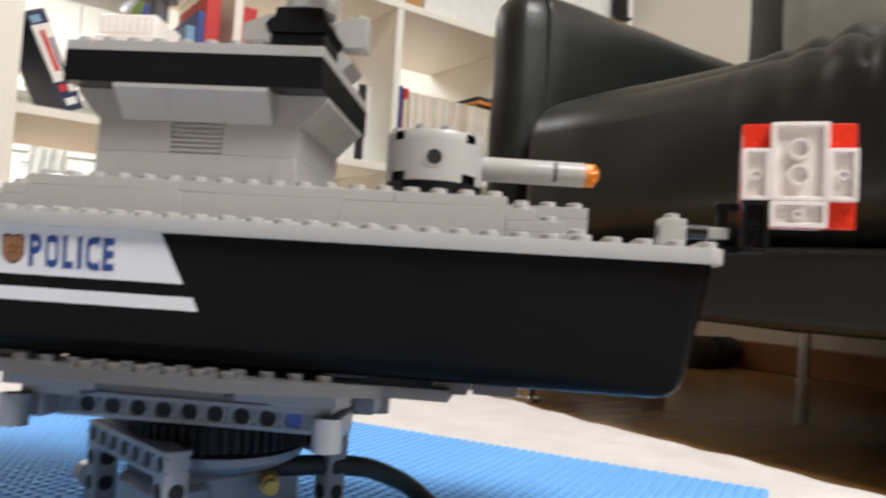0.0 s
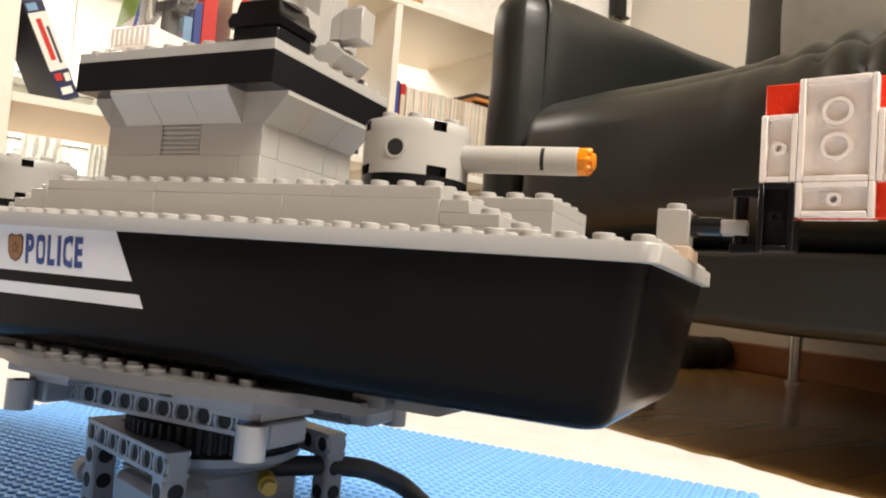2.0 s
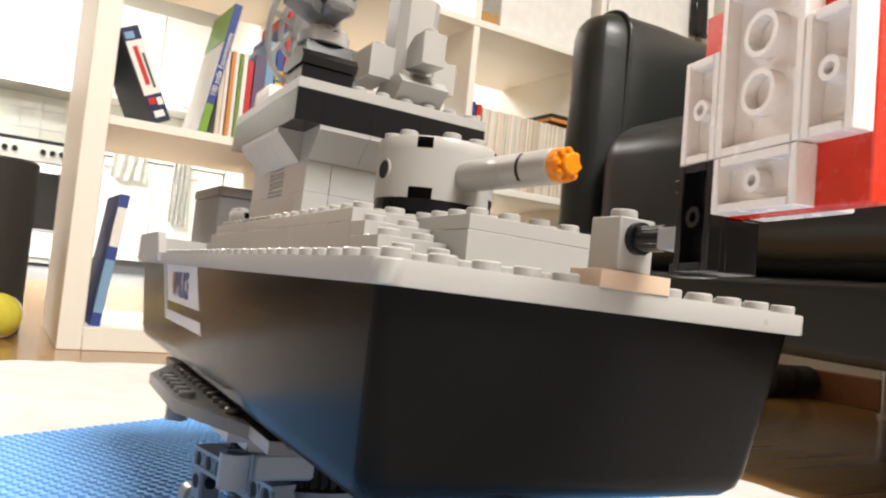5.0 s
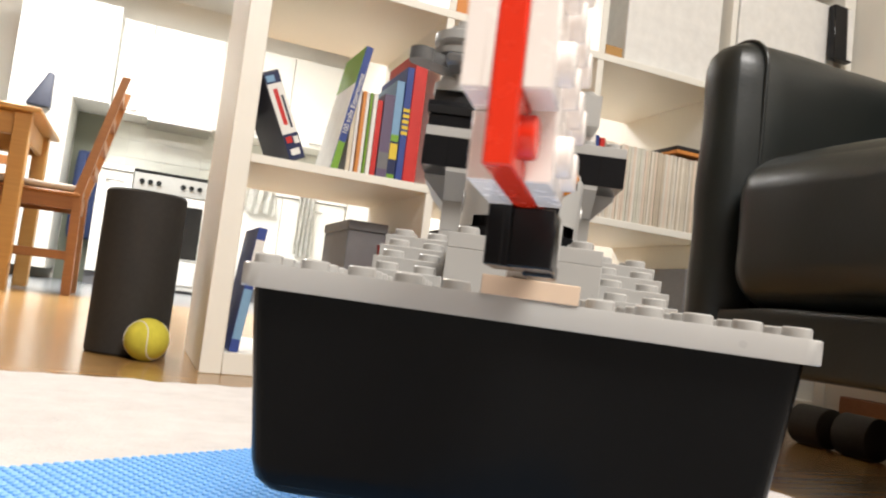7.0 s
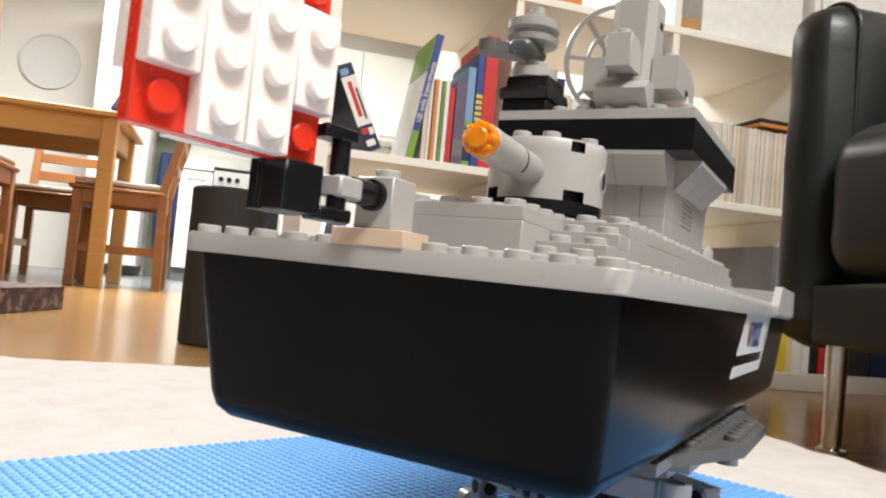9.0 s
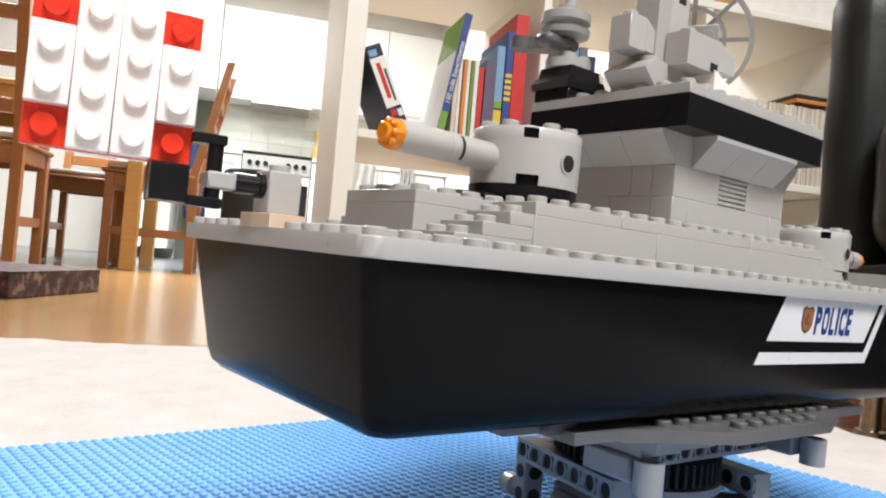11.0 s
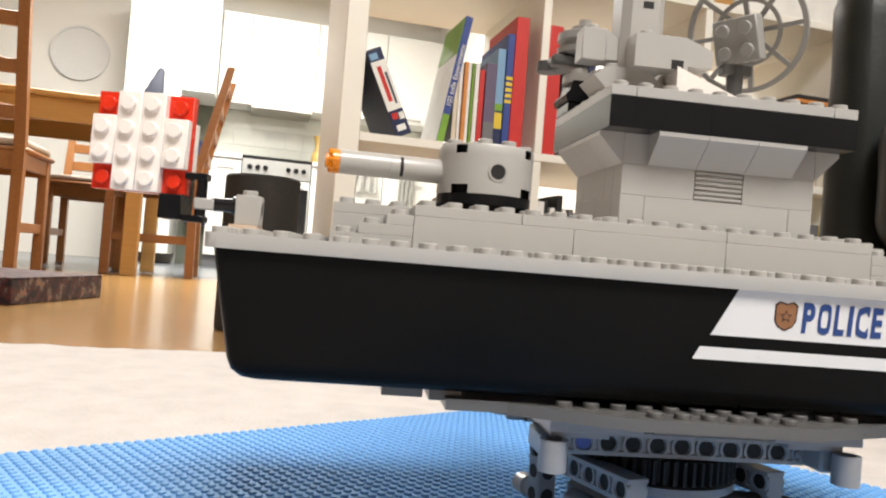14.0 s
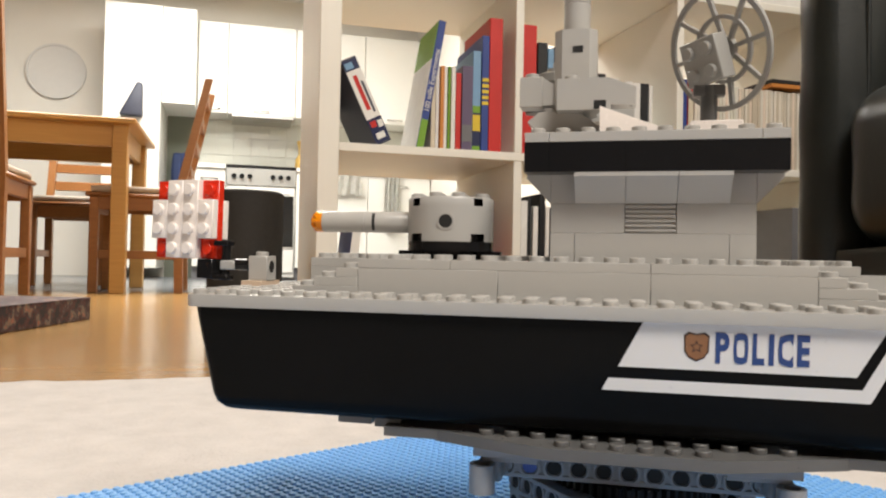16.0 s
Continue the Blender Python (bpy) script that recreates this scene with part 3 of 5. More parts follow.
    part("dish_hub", bm, MID_GREY, parent, "grey two by two studded block", m=Matrix.Translation((0, 0, -0.003)) @ m @ pose(0, 0, 0.005, 0, 0, 46))


def stern(parent):
    for s in (1, -1):
        bm = bmesh.new()
        lo, hi = sorted((46.0 * s, 49.0 * s))
        prism(bm, [(-221, -3.0), (-221, 0.5), (-231, 9.0), (-293, 9.0), (-293, -3.0)], lo, hi, "xz")
        part("bulwark", bm, LIGHT_GREY, parent)
    brick("bulwark", -296, -293, -48, 48, -3, 9, LIGHT_GREY, parent)


def keel(parent):
    """Plates under the hull with their studded wings, the two beams and the gear ring that turn with the ship."""
    px = -PIVOT
    for s in (1, -1):
        bm = bmesh.new()
        pts = [(px + 74, 24 * s), (px + 60, 40 * s), (px + 26, 52.5 * s), (px - 26, 52.5 * s), (px - 60, 40 * s), (px - 74, 24 * s)]
        prism(bm, pts if s > 0 else pts[::-1], -45.0, -41.6, "xy")
        for k in range(12):
            stud(bm, px - 44 + 8 * k, 40.2 * s, -41.6)
        for k in range(6):
            stud(bm, px - 20 + 8 * k, 48.2 * s, -41.6)
        part("wing_plate", bm, DARK_GREY, parent, "dark grey studded wedge plate")
        for x0, x1, y0, y1, z0, z1, mat in ((84, 96, 4, 34, -42.6, -39.3, DARK_GREY), (73, 82.5, 4, 36, -42.8, -39.3, DARK_GREY), (52, 78, 8, 40, -44.6, -41.4, DARK_GREY), (-78, -52, 8, 40, -44.6, -41.4, DARK_GREY), (20, 48, 14, 42, -48.4, -45.0, TECHNIC_GREY), (-48, -20, 14, 42, -48.4, -45.0, TECHNIC_GREY), (-18, 18, 20, 44, -47.6, -45.0, DARK_GREY), (28, 46, 12, 36, -51.4, -48.4, TECHNIC_GREY), (-46, -28, 12, 36, -51.4, -48.4, TECHNIC_GREY)):
            lo, hi = sorted((y0 * s, y1 * s))
            brick("plate", px + x0, px + x1, lo, hi, z0, z1, mat, parent)
        beam(parent, px, 21 * s)
        # end connectors
        for e in (1, -1):
            bm = bmesh.new()
            x = px + 44 * e
            lo, hi = sorted((17 * s, 34 * s))
            quad_box(bm, x - 3.8, x + 3.8, lo, hi, -58.6, -51.4, 0.8)
            ring_tube(bm, (x + 1.5 * e, 38.5 * s, -60.5), (0, 0, 1), ((0, 4.1), (9.0, 4.1), (9.0, 2.5), (5.0, 2.5)), 24)
            part("connector", bm, TECHNIC_GREY, parent)
    brick("plate", px - 40, px + 40, -24, 24, -51.4, -41.0, DARK_GREY, parent)
    bm = bmesh.new()
    teeth = [(px + r * math.cos(2 * math.pi * (k + e) / 56), r * math.sin(2 * math.pi * (k + e) / 56)) for k in range(56) for r, e in ((25.5, -0.32), (28, -0.17), (28, 0.17), (25.5, 0.32))]
    prism(bm, teeth, -66.8, -59.4, "xy")
    part("gear_ring", bm, BLACK_MATT, parent, "black toothed turntable ring")


def beam(parent, px, y):
    """An eleven hole studless beam along x: rims round each hole and a thin web."""
    bm = bmesh.new()
    s = 1 if y > 0 else -1
    z = -55.2
    quad_box(bm, px - 40, px + 40, y - 3.0, y + 3.0, z - 2.9, z + 2.9, 0.2)
    for e in (-1, 1):
        quad_box(bm, px - 40, px + 40, y - 3.85, y + 3.85, z + e * 3.0 - 0.75, z + e * 3.0 + 0.75, 0.2)
    for k in range(-5, 6):
        ring_tube(bm, (px + 8 * k, y - 3.9 * s, z), (0, s, 0), ((0, 3.7), (7.8, 3.7), (7.8, 2.9), (7.0, 2.45), (5.9, 2.4)), 20, caps=False)
    ob = part("beam", bm, TECHNIC_GREY, parent, "blue-grey beam with a row of round holes")
    # black discs paint the shade within the holes; the blue one is a pin
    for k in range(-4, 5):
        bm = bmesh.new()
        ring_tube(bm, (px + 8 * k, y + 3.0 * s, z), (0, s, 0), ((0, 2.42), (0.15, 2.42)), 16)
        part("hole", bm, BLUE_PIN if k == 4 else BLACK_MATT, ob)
    for k in (-5, 5):
        bm = bmesh.new()
        quad_box(bm, px + 8 * k - 2.3, px + 8 * k + 2.3, y + 3.1 * s - 0.9, y + 3.1 * s + 0.9, z - 0.8, z + 0.8, 0.1)
        quad_box(bm, px + 8 * k - 0.8, px + 8 * k + 0.8, y + 3.1 * s - 0.9, y + 3.1 * s + 0.9, z - 2.3, z + 2.3, 0.1)
        ring_tube(bm, (px + 8 * k, y + 2.2 * s, z), (0, s, 0), ((0, 2.42), (0.2, 2.42)), 16)
        part("axle_end", bm, TECHNIC_GREY, ob)


def toy_ship():
    ship = thing("toy_ship", "black and grey police toy ship of plastic bricks", "toy ship")
    hull(ship)
    deck(ship)
    platform(ship)
    superstructure(ship)
    gun_turret(ship, pose(-0.081, 0.0, 0.0128, 0, 0, 5.5), "light grey round gun turret ahead of the bridge")
    gun_turret(ship, pose(-0.254, 0.0, 0.0016, 0, 0, 183), "light grey round gun turret at the stern")
    bow_panel(ship)
    for s in (1, -1):
        sticker(ship, s)
    roof_gear(ship)
    stern(ship)
    keel(ship)
    return ship


def ship_pose(turn):
    return LEAN @ Matrix.Rotation(radians(turn), 4, "Z") @ Matrix.Translation((PIVOT * MM, 0, 0.0006)) @ Matrix.Rotation(radians(-1.25), 4, "X")


SHIP = toy_ship()


# ---- the stand ----
def stand():
    t = thing("turntable_stand", "blue-grey frame of plastic beams holding a motor", "stand", LEAN)
    h = Matrix.Rotation(radians(-30), 4, "Z")

    def frame_beam(name, x0, y0, x1, y1, z, n, mat=TECHNIC_GREY):
        d = Vector((x1 - x0, y1 - y0, 0))
        m = h @ Matrix.Translation((x0 * MM, y0 * MM, z * MM)) @ Matrix.Rotation(math.atan2(d.y, d.x), 4, "Z")
        bm = bmesh.new()
        length = d.length
        quad_box(bm, -3.8, length + 3.8, -3.0, 3.0, -3.0, 3.0, 0.3)
        for e in (-1, 1):
            quad_box(bm, -3.8, length + 3.8, -3.85, 3.85, e * 3.1 - 0.75, e * 3.1 + 0.75, 0.2)
        for k in range(n):
            x = length * k / (n - 1)
            ring_tube(bm, (x, -3.9, 0), (0, 1, 0), ((1.9, 2.4), (0.8, 2.45), (0, 2.9), (0, 3.7), (7.8, 3.7), (7.8, 2.9), (7.0, 2.45), (5.9, 2.4)), 20, caps=False)
        b = part(name, bm, mat, t, m=m)
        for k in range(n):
            # shade in each hole, painted as a black disc on both faces
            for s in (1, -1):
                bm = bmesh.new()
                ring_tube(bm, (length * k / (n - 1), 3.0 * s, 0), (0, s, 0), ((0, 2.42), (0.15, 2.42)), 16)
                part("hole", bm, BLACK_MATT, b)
    frame_beam("beam", -24, -28, 24, -28, -66.5, 7)
    frame_beam("beam", -24, 28, 24, 28, -66.5, 7)
    frame_beam("cross_beam", -24, -20, -24, 20, -66.5, 6)
    for x in (-24, 24):
        for y in (-28, 28):
            bm = bmesh.new()
            quad_box(bm, x - 3.8, x + 3.8, y - 3.8, y + 3.8, -98.4, -69.4, 0.8)
            leg = part("leg", bm, TECHNIC_GREY, t, m=h)
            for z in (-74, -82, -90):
                # leg holes are not cut: black discs give their shade
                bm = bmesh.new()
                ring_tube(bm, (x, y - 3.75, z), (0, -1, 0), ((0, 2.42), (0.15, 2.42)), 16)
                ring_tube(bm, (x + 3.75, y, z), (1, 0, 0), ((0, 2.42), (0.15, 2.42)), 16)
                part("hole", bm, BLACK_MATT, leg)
    bm = bmesh.new()
    ring_tube(bm, (-29, -28, -82), (-1, 0, 0), ((-2, 2.4), (3.4, 2.4), (3.6, 3.8), (9, 3.8)), 20)
    part("bush", bm, LIGHT_GREY, t, m=h)
    bm = bmesh.new()
    quad_box(bm, -14, 18, -26, 22, -98.4, -72, 3.0)
    quad_box(bm, -8, 20, -30.5, -12, -97, -75, 2.0)
    part("motor", bm, TECHNIC_GREY, t, "grey motor block", m=h)
    bm = bmesh.new()
    ring_tube(bm, (0, 0, -73), (0, 0, 1), ((0, 22), (3, 27), (5.4, 27), (5.4, 20)), 48)
    part("turntable_base", bm, TECHNIC_GREY, t)
    bm = bmesh.new()
    ring_tube(bm, (17, 8, -77), (0.9, -0.44, 0), ((0, 3.0), (9, 3.0), (9, 2.2), (13, 2.2)), 18)
    part("yellow_pin", bm, YELLOW_PIN, t, "dull yellow connector pin", m=h)


stand()


def cable():
    curve = bpy.data.curves.new("power_cable", "CURVE")
    curve.dimensions, curve.bevel_depth, curve.bevel_resolution = "3D", 0.0034, 4
    sp = curve.splines.new("BEZIER")
    pts = [(0.0139, -0.0030, -0.0740), (0.0278, 0.0057, -0.0735), (0.0396, 0.0165, -0.0745), (0.0468, 0.0329, -0.0800), (0.0567, 0.0452, -0.0890), (0.0767, 0.0152, -0.0955), (0.1067, -0.0748, -0.0962)]
    sp.bezier_points.add(len(pts) - 1)
    for b, p in zip(sp.bezier_points, pts):
        b.co = p
        b.handle_left_type = b.handle_right_type = "AUTO"
    curve.materials.append(CABLE)
    ob = new("power_cable", curve)
    ob.matrix_basis = LEAN
    tagged(ob, "black rubber cable running from the motor block", "cable")


cable()


def loose_pin():
    """A short connector pin: two split barrels and a collar."""
    bm = bmesh.new()
    ring_tube(bm, (-8, 0, 3.1), (1, 0, 0), ((0, 2.2), (0.5, 2.6), (1.2, 2.35), (7.2, 2.35), (7.3, 3.0), (8.7, 3.0), (8.8, 2.35), (14.8, 2.35), (15.5, 2.6), (16, 2.2)), 18)
    ob = part("connector_pin", bm, RED_BRICK, None, m=Matrix.Translation((-0.0354, -0.0280, 0.0672)) @ Matrix.Rotation(radians(-25), 4, "Z"))
    tagged(ob, "red plastic connector pin lying on the blue plate", "connector pin")


loose_pin()


# ---- the studded base plate ----
def base_plate():
    t = thing("base_plate", "blue plastic plate with fine studs lying on the rug", "base plate", LEAN @ pose(-0.031, 0.0205, -0.1, 0, 0, -12))
    bm = bmesh.new()
    quad_box(bm, -192, 192, -192, 192, -1.6, 0, 0.3)
    part("plate", bm, BLUE_PLATE, t)
    n = 8
    pitch = 5.05
    verts, faces = [], []
    for i in range(76):
        for j in range(76):
            cx, cy, k = pitch * (i - 37.5), pitch * (j - 37.5), len(verts)
            for z, r in ((-0.1, 1.95), (0.75, 1.85), (1.05, 1.5)):
                verts += [((cx + r * math.cos(2 * math.pi * a / n)) * MM, (cy + 0.9 * r * math.sin(2 * math.pi * a / n)) * MM, z * MM) for a in range(n)]
            for lv in (0, 1):
                faces += [(k + lv * n + a, k + lv * n + (a + 1) % n, k + lv * n + n + (a + 1) % n, k + lv * n + n + a) for a in range(n)]
            faces.append(tuple(k + 2 * n + a for a in range(n)))
    mesh = bpy.data.meshes.new("studs")
    mesh.from_pydata(verts, [], faces)
    mesh.materials.append(BLUE_PLATE)
    ob = new("studs", mesh)
    ob.parent = t
    tagged(ob, kind="stuff")


base_plate()


# ---- the room ----
WALL = material("wall_paint", (0.80, 0.77, 0.70), 0.85, vary=0.02, scale=3, bump=0.05, bump_scale=300)
# darkness of the unlit room end, put into the wall colour
WALL_UNLIT = material("unlit_wall_tone", (0.13, 0.12, 0.11), 0.9, vary=0.05, scale=3)
CEILING = material("ceiling_paint", (0.82, 0.80, 0.76), 0.9, vary=0.02, scale=3)
FLOOR = wood("floor_wood", (0.44, 0.265, 0.095), (0.29, 0.155, 0.052), 0.2, 5.0, plank=0.09)
RUG = material("rug_pile", (0.54, 0.51, 0.49), 0.95, vary=0.10, scale=40, bump=0.6, bump_scale=350)
SHELF_WHITE = material("white_lacquer", (0.85, 0.83, 0.76), 0.4, vary=0.02, scale=8)
LEATHER = material("black_leather", (0.011, 0.0135, 0.0125), 0.37, vary=0.2, scale=14, bump=0.1, bump_scale=260)
# back cushion leather: its lit sheen is put into a lighter grey
LEATHER_SHEEN = material("leather_sheen_grey", (0.38, 0.39, 0.36), 0.5, vary=0.1, scale=30, bump=0.2, bump_scale=400)
CHROME = material("brushed_steel", (0.55, 0.54, 0.52), 0.25, metal=1.0, vary=0.05)
SKIRTING = wood("skirting_wood", (0.36, 0.15, 0.06), (0.25, 0.10, 0.04), 0.4)
PINE = wood("oiled_pine", (0.54, 0.31, 0.095), (0.39, 0.20, 0.055), 0.42)
DARK_PINE = wood("stained_pine", (0.36, 0.16, 0.05), (0.23, 0.092, 0.03), 0.4)
FOAM = material("black_foam", (0.022, 0.020, 0.018), 0.75, vary=0.2, scale=120, bump=0.2, bump_scale=400)
FELT = material("yellow_felt", (0.62, 0.56, 0.06), 0.95, vary=0.12, scale=60, bump=0.5, bump_scale=600)
TILE_FLOOR = material("grey_floor_tile", (0.17, 0.18, 0.19), 0.25, vary=0.12, scale=4)
FRONT_WHITE = material("kitchen_front", (0.76, 0.75, 0.70), 0.35, vary=0.02, scale=4)
WORKTOP = material("worktop", (0.70, 0.68, 0.64), 0.4, vary=0.08, scale=60)
TILE_WHITE = material("glazed_tile", (0.62, 0.63, 0.56), 0.18, vary=0.03, scale=9)
OVEN_GLASS = material("oven_glass", (0.015, 0.015, 0.015), 0.08, vary=0.1)
STEEL = material("satin_steel", (0.42, 0.42, 0.40), 0.4, metal=0.6, vary=0.05)
BRASS = material("golden_basket_weave", (0.50, 0.33, 0.09), 0.55, vary=0.25, scale=40, bump=0.4, bump_scale=200)
TOWEL = material("checked_towel_cloth", (0.72, 0.71, 0.66), 0.9, vary=0.15, scale=30, bump=0.5, bump_scale=120)
ENAMEL = material("white_enamel", (0.70, 0.69, 0.66), 0.25, vary=0.02)
CUSHION = material("seat_cloth", (0.45, 0.38, 0.32), 0.9, vary=0.15, scale=60, bump=0.3)
DARK_BLUE = material("dark_blue_cloth", (0.02, 0.035, 0.10), 0.8, vary=0.2)
# shade of the unlit passage, put into a dark colour
SHADE_DARK = material("passage_shade_tone", (0.16, 0.17, 0.13), 0.9, vary=0.08, scale=3)


def slab(name, a0, a1, c0, c1, z0, z1, mat, parent=None, bevel=0.0, label="", kind="", m=ROOM):
    """A block given in the room's axes, in metres."""
    bm = bmesh.new()
    quad_box(bm, a0, a1, c0, c1, z0, z1, bevel)
    ob = part(name, bm, mat, parent, label, scale=1, m=m if parent is None else None)
    if kind:
        ob["kind"] = kind
    return ob


slab("floor", -6, 1.7, -3.4, 3.65, -0.05, 0.0, FLOOR, label="warm brown wooden floor boards", kind="structure")
slab("floor_kitchen", -6, 1.7, 3.65, 9.2, -0.05, 0.0, TILE_FLOOR, label="grey kitchen floor tiles", kind="structure")
slab("ceiling", -6, 1.7, -3.4, 9.2, 2.5, 2.6, CEILING, label="white painted ceiling", kind="structure")
slab("wall_east", 1.47, 1.6, -3.4, 6.9, 0.0, 2.5, WALL, label="cream painted wall behind the sofa", kind="structure")
# unseen south and west walls, darkened so the glossy hull reflects little
slab("wall_south", -6, 1.47, -3.4, -3.25, 0.0, 2.5, WALL_UNLIT, label="unseen wall, coloured dark for the unlit side of the room", kind="structure")
slab("wall_west", -6.1, -6, -3.4, 9.2, 0.0, 2.5, WALL_UNLIT, label="unseen wall, coloured dark for the unlit side of the room", kind="structure")
slab("baseboard", 1.45, 1.47, -3.2, 1.05, 0.0, 0.062, SKIRTING, label="brown wooden skirting board", kind="structure", bevel=0.003)


# rug: a thick cream pile whose far corner lies before the shelf
def rug():
    bm = bmesh.new()
    a0, a1, c0, c1 = -0.80, 0.352, -0.78, 0.56
    na, nc = 150, 190
    grid = []
    for i in range(na + 1):
        row = []
        for j in range(nc + 1):
            a, c = a0 + (a1 - a0) * i / na, c0 + (c1 - c0) * j / nc
            edge = min(a - a0, a1 - a, c - c0, c1 - c)
            z = 0.058 * min(1, (edge / 0.03 + 0.12)) ** 0.5 if edge < 0.03 else 0.0605
            z += 0.0016 * noise.noise(Vector((a * 40, c * 40, 0))) + 0.0012 * noise.noise(Vector((a * 11, c * 11, 3)))
            w = 0.006 * noise.noise(Vector((a * 30, c * 30, 9))) if edge < 0.03 else 0
            row.append(bm.verts.new((a + w, c + w, z)))
        grid.append(row)
    for i in range(na):
        for j in range(nc):
            bm.faces.new((grid[i][j], grid[i + 1][j], grid[i + 1][j + 1], grid[i][j + 1]))
    base = part("rug", bm, RUG, None, scale=1, m=ROOM)
    tagged(base, "thick cream pile rug under the base plate", "rug")


rug()


# ---- shelf ----
def shelf():
    t = thing("bookshelf", "tall white open cube bookshelf dividing the room", "bookshelf", ROOM @ pose(0, 1.1, 0))
    W_, D, N, R = 1.464, 0.39, 4, 5
    H_ = 0.038 * 2 + R * 0.335 + (R - 1) * 0.016

    def board(name, *a):
        bm = bmesh.new()
        quad_box(bm, *a, 0.0012)
        part(name, bm, SHELF_WHITE, t, scale=1)
    board("side_board", 0, 0.038, 0, D, 0, H_)
    board("side_board", W_ - 0.038, W_, 0, D, 0, H_)
    board("bottom_board", 0.038, W_ - 0.038, 0, D, 0, 0.038)
    board("top_board", 0.038, W_ - 0.038, 0, D, H_ - 0.038, H_)
    for r in range(1, R):
        z = 0.038 + r * 0.351 - 0.016
        board("shelf_board", 0.038, W_ - 0.038, 0.001, D - 0.001, z, z + 0.016)
    for c in range(1, N):
        x = 0.038 + c * 0.351 - 0.016
        for r in range(R):
            z = 0.038 + r * 0.351
            board("upright", x, x + 0.016, 0.002, D - 0.002, z, z + 0.335)


shelf()
SHELF = ROOM @ pose(0, 1.1, 0)


# ---- sofa ----
def soft_block(x0, x1, y0, y1, z0, z1, r, puff=0.0, seed=0, cuts=14, pucker=0.0):
    """An upholstered block: rounded edges, a swollen face and slight creases."""
    bm = bmesh.new()
    bmesh.ops.create_cube(bm, size=2.0)
    bmesh.ops.subdivide_edges(bm, edges=bm.edges[:], cuts=cuts, use_grid_fill=True)
    hx, hy, hz = (x1 - x0) / 2, (y1 - y0) / 2, (z1 - z0) / 2
    c = Vector(((x0 + x1) / 2, (y0 + y1) / 2, (z0 + z1) / 2))
    for v in bm.verts:
        u = v.co.copy()
        p = Vector((u.x * hx, u.y * hy, u.z * hz))
        inner = Vector((max(-hx + r, min(hx - r, p.x)), max(-hy + r, min(hy - r, p.y)), max(-hz + r, min(hz - r, p.z))))
        d = p - inner
        if d.length > 1e-9:
            p = inner + d.normalized() * min(d.length, r)
        k = (1 - u.x ** 2) * (1 - u.y ** 2) if abs(u.z) > 0.99 else (1 - u.x ** 2) * (1 - u.z ** 2) if abs(u.y) > 0.99 else (1 - u.y ** 2) * (1 - u.z ** 2)
        nrm = Vector((u.x if abs(u.x) > 0.99 else 0, u.y if abs(u.y) > 0.99 else 0, u.z if abs(u.z) > 0.99 else 0))
        if nrm.length > 0:
            p += nrm.normalized() * puff * k
        if pucker and u.x < -0.55 and u.z > -0.2:
            near = max(0.0, 1 - ((u.x + 0.93) / 0.35) ** 2) * max(0.0, 1 - ((u.z - 0.8) / 0.9) ** 2)
            w = max(0.0, min(1.0, (0.2 - (c + p).y) / 0.06)) * abs(math.sin((c + p).y * math.pi / 0.045 + 2.2 * noise.noise((c + p) * 9))) ** 0.6 * (0.65 + 0.8 * noise.noise((c + p) * 11 + Vector((4, 0, 0))))
            p += Vector((-0.5, 0, 0.9)) * pucker * w * near
        p += 0.004 * noise.noise_vector((c + p) * 9 + Vector((seed, 0, 0)))
        v.co = c + p
    return bm


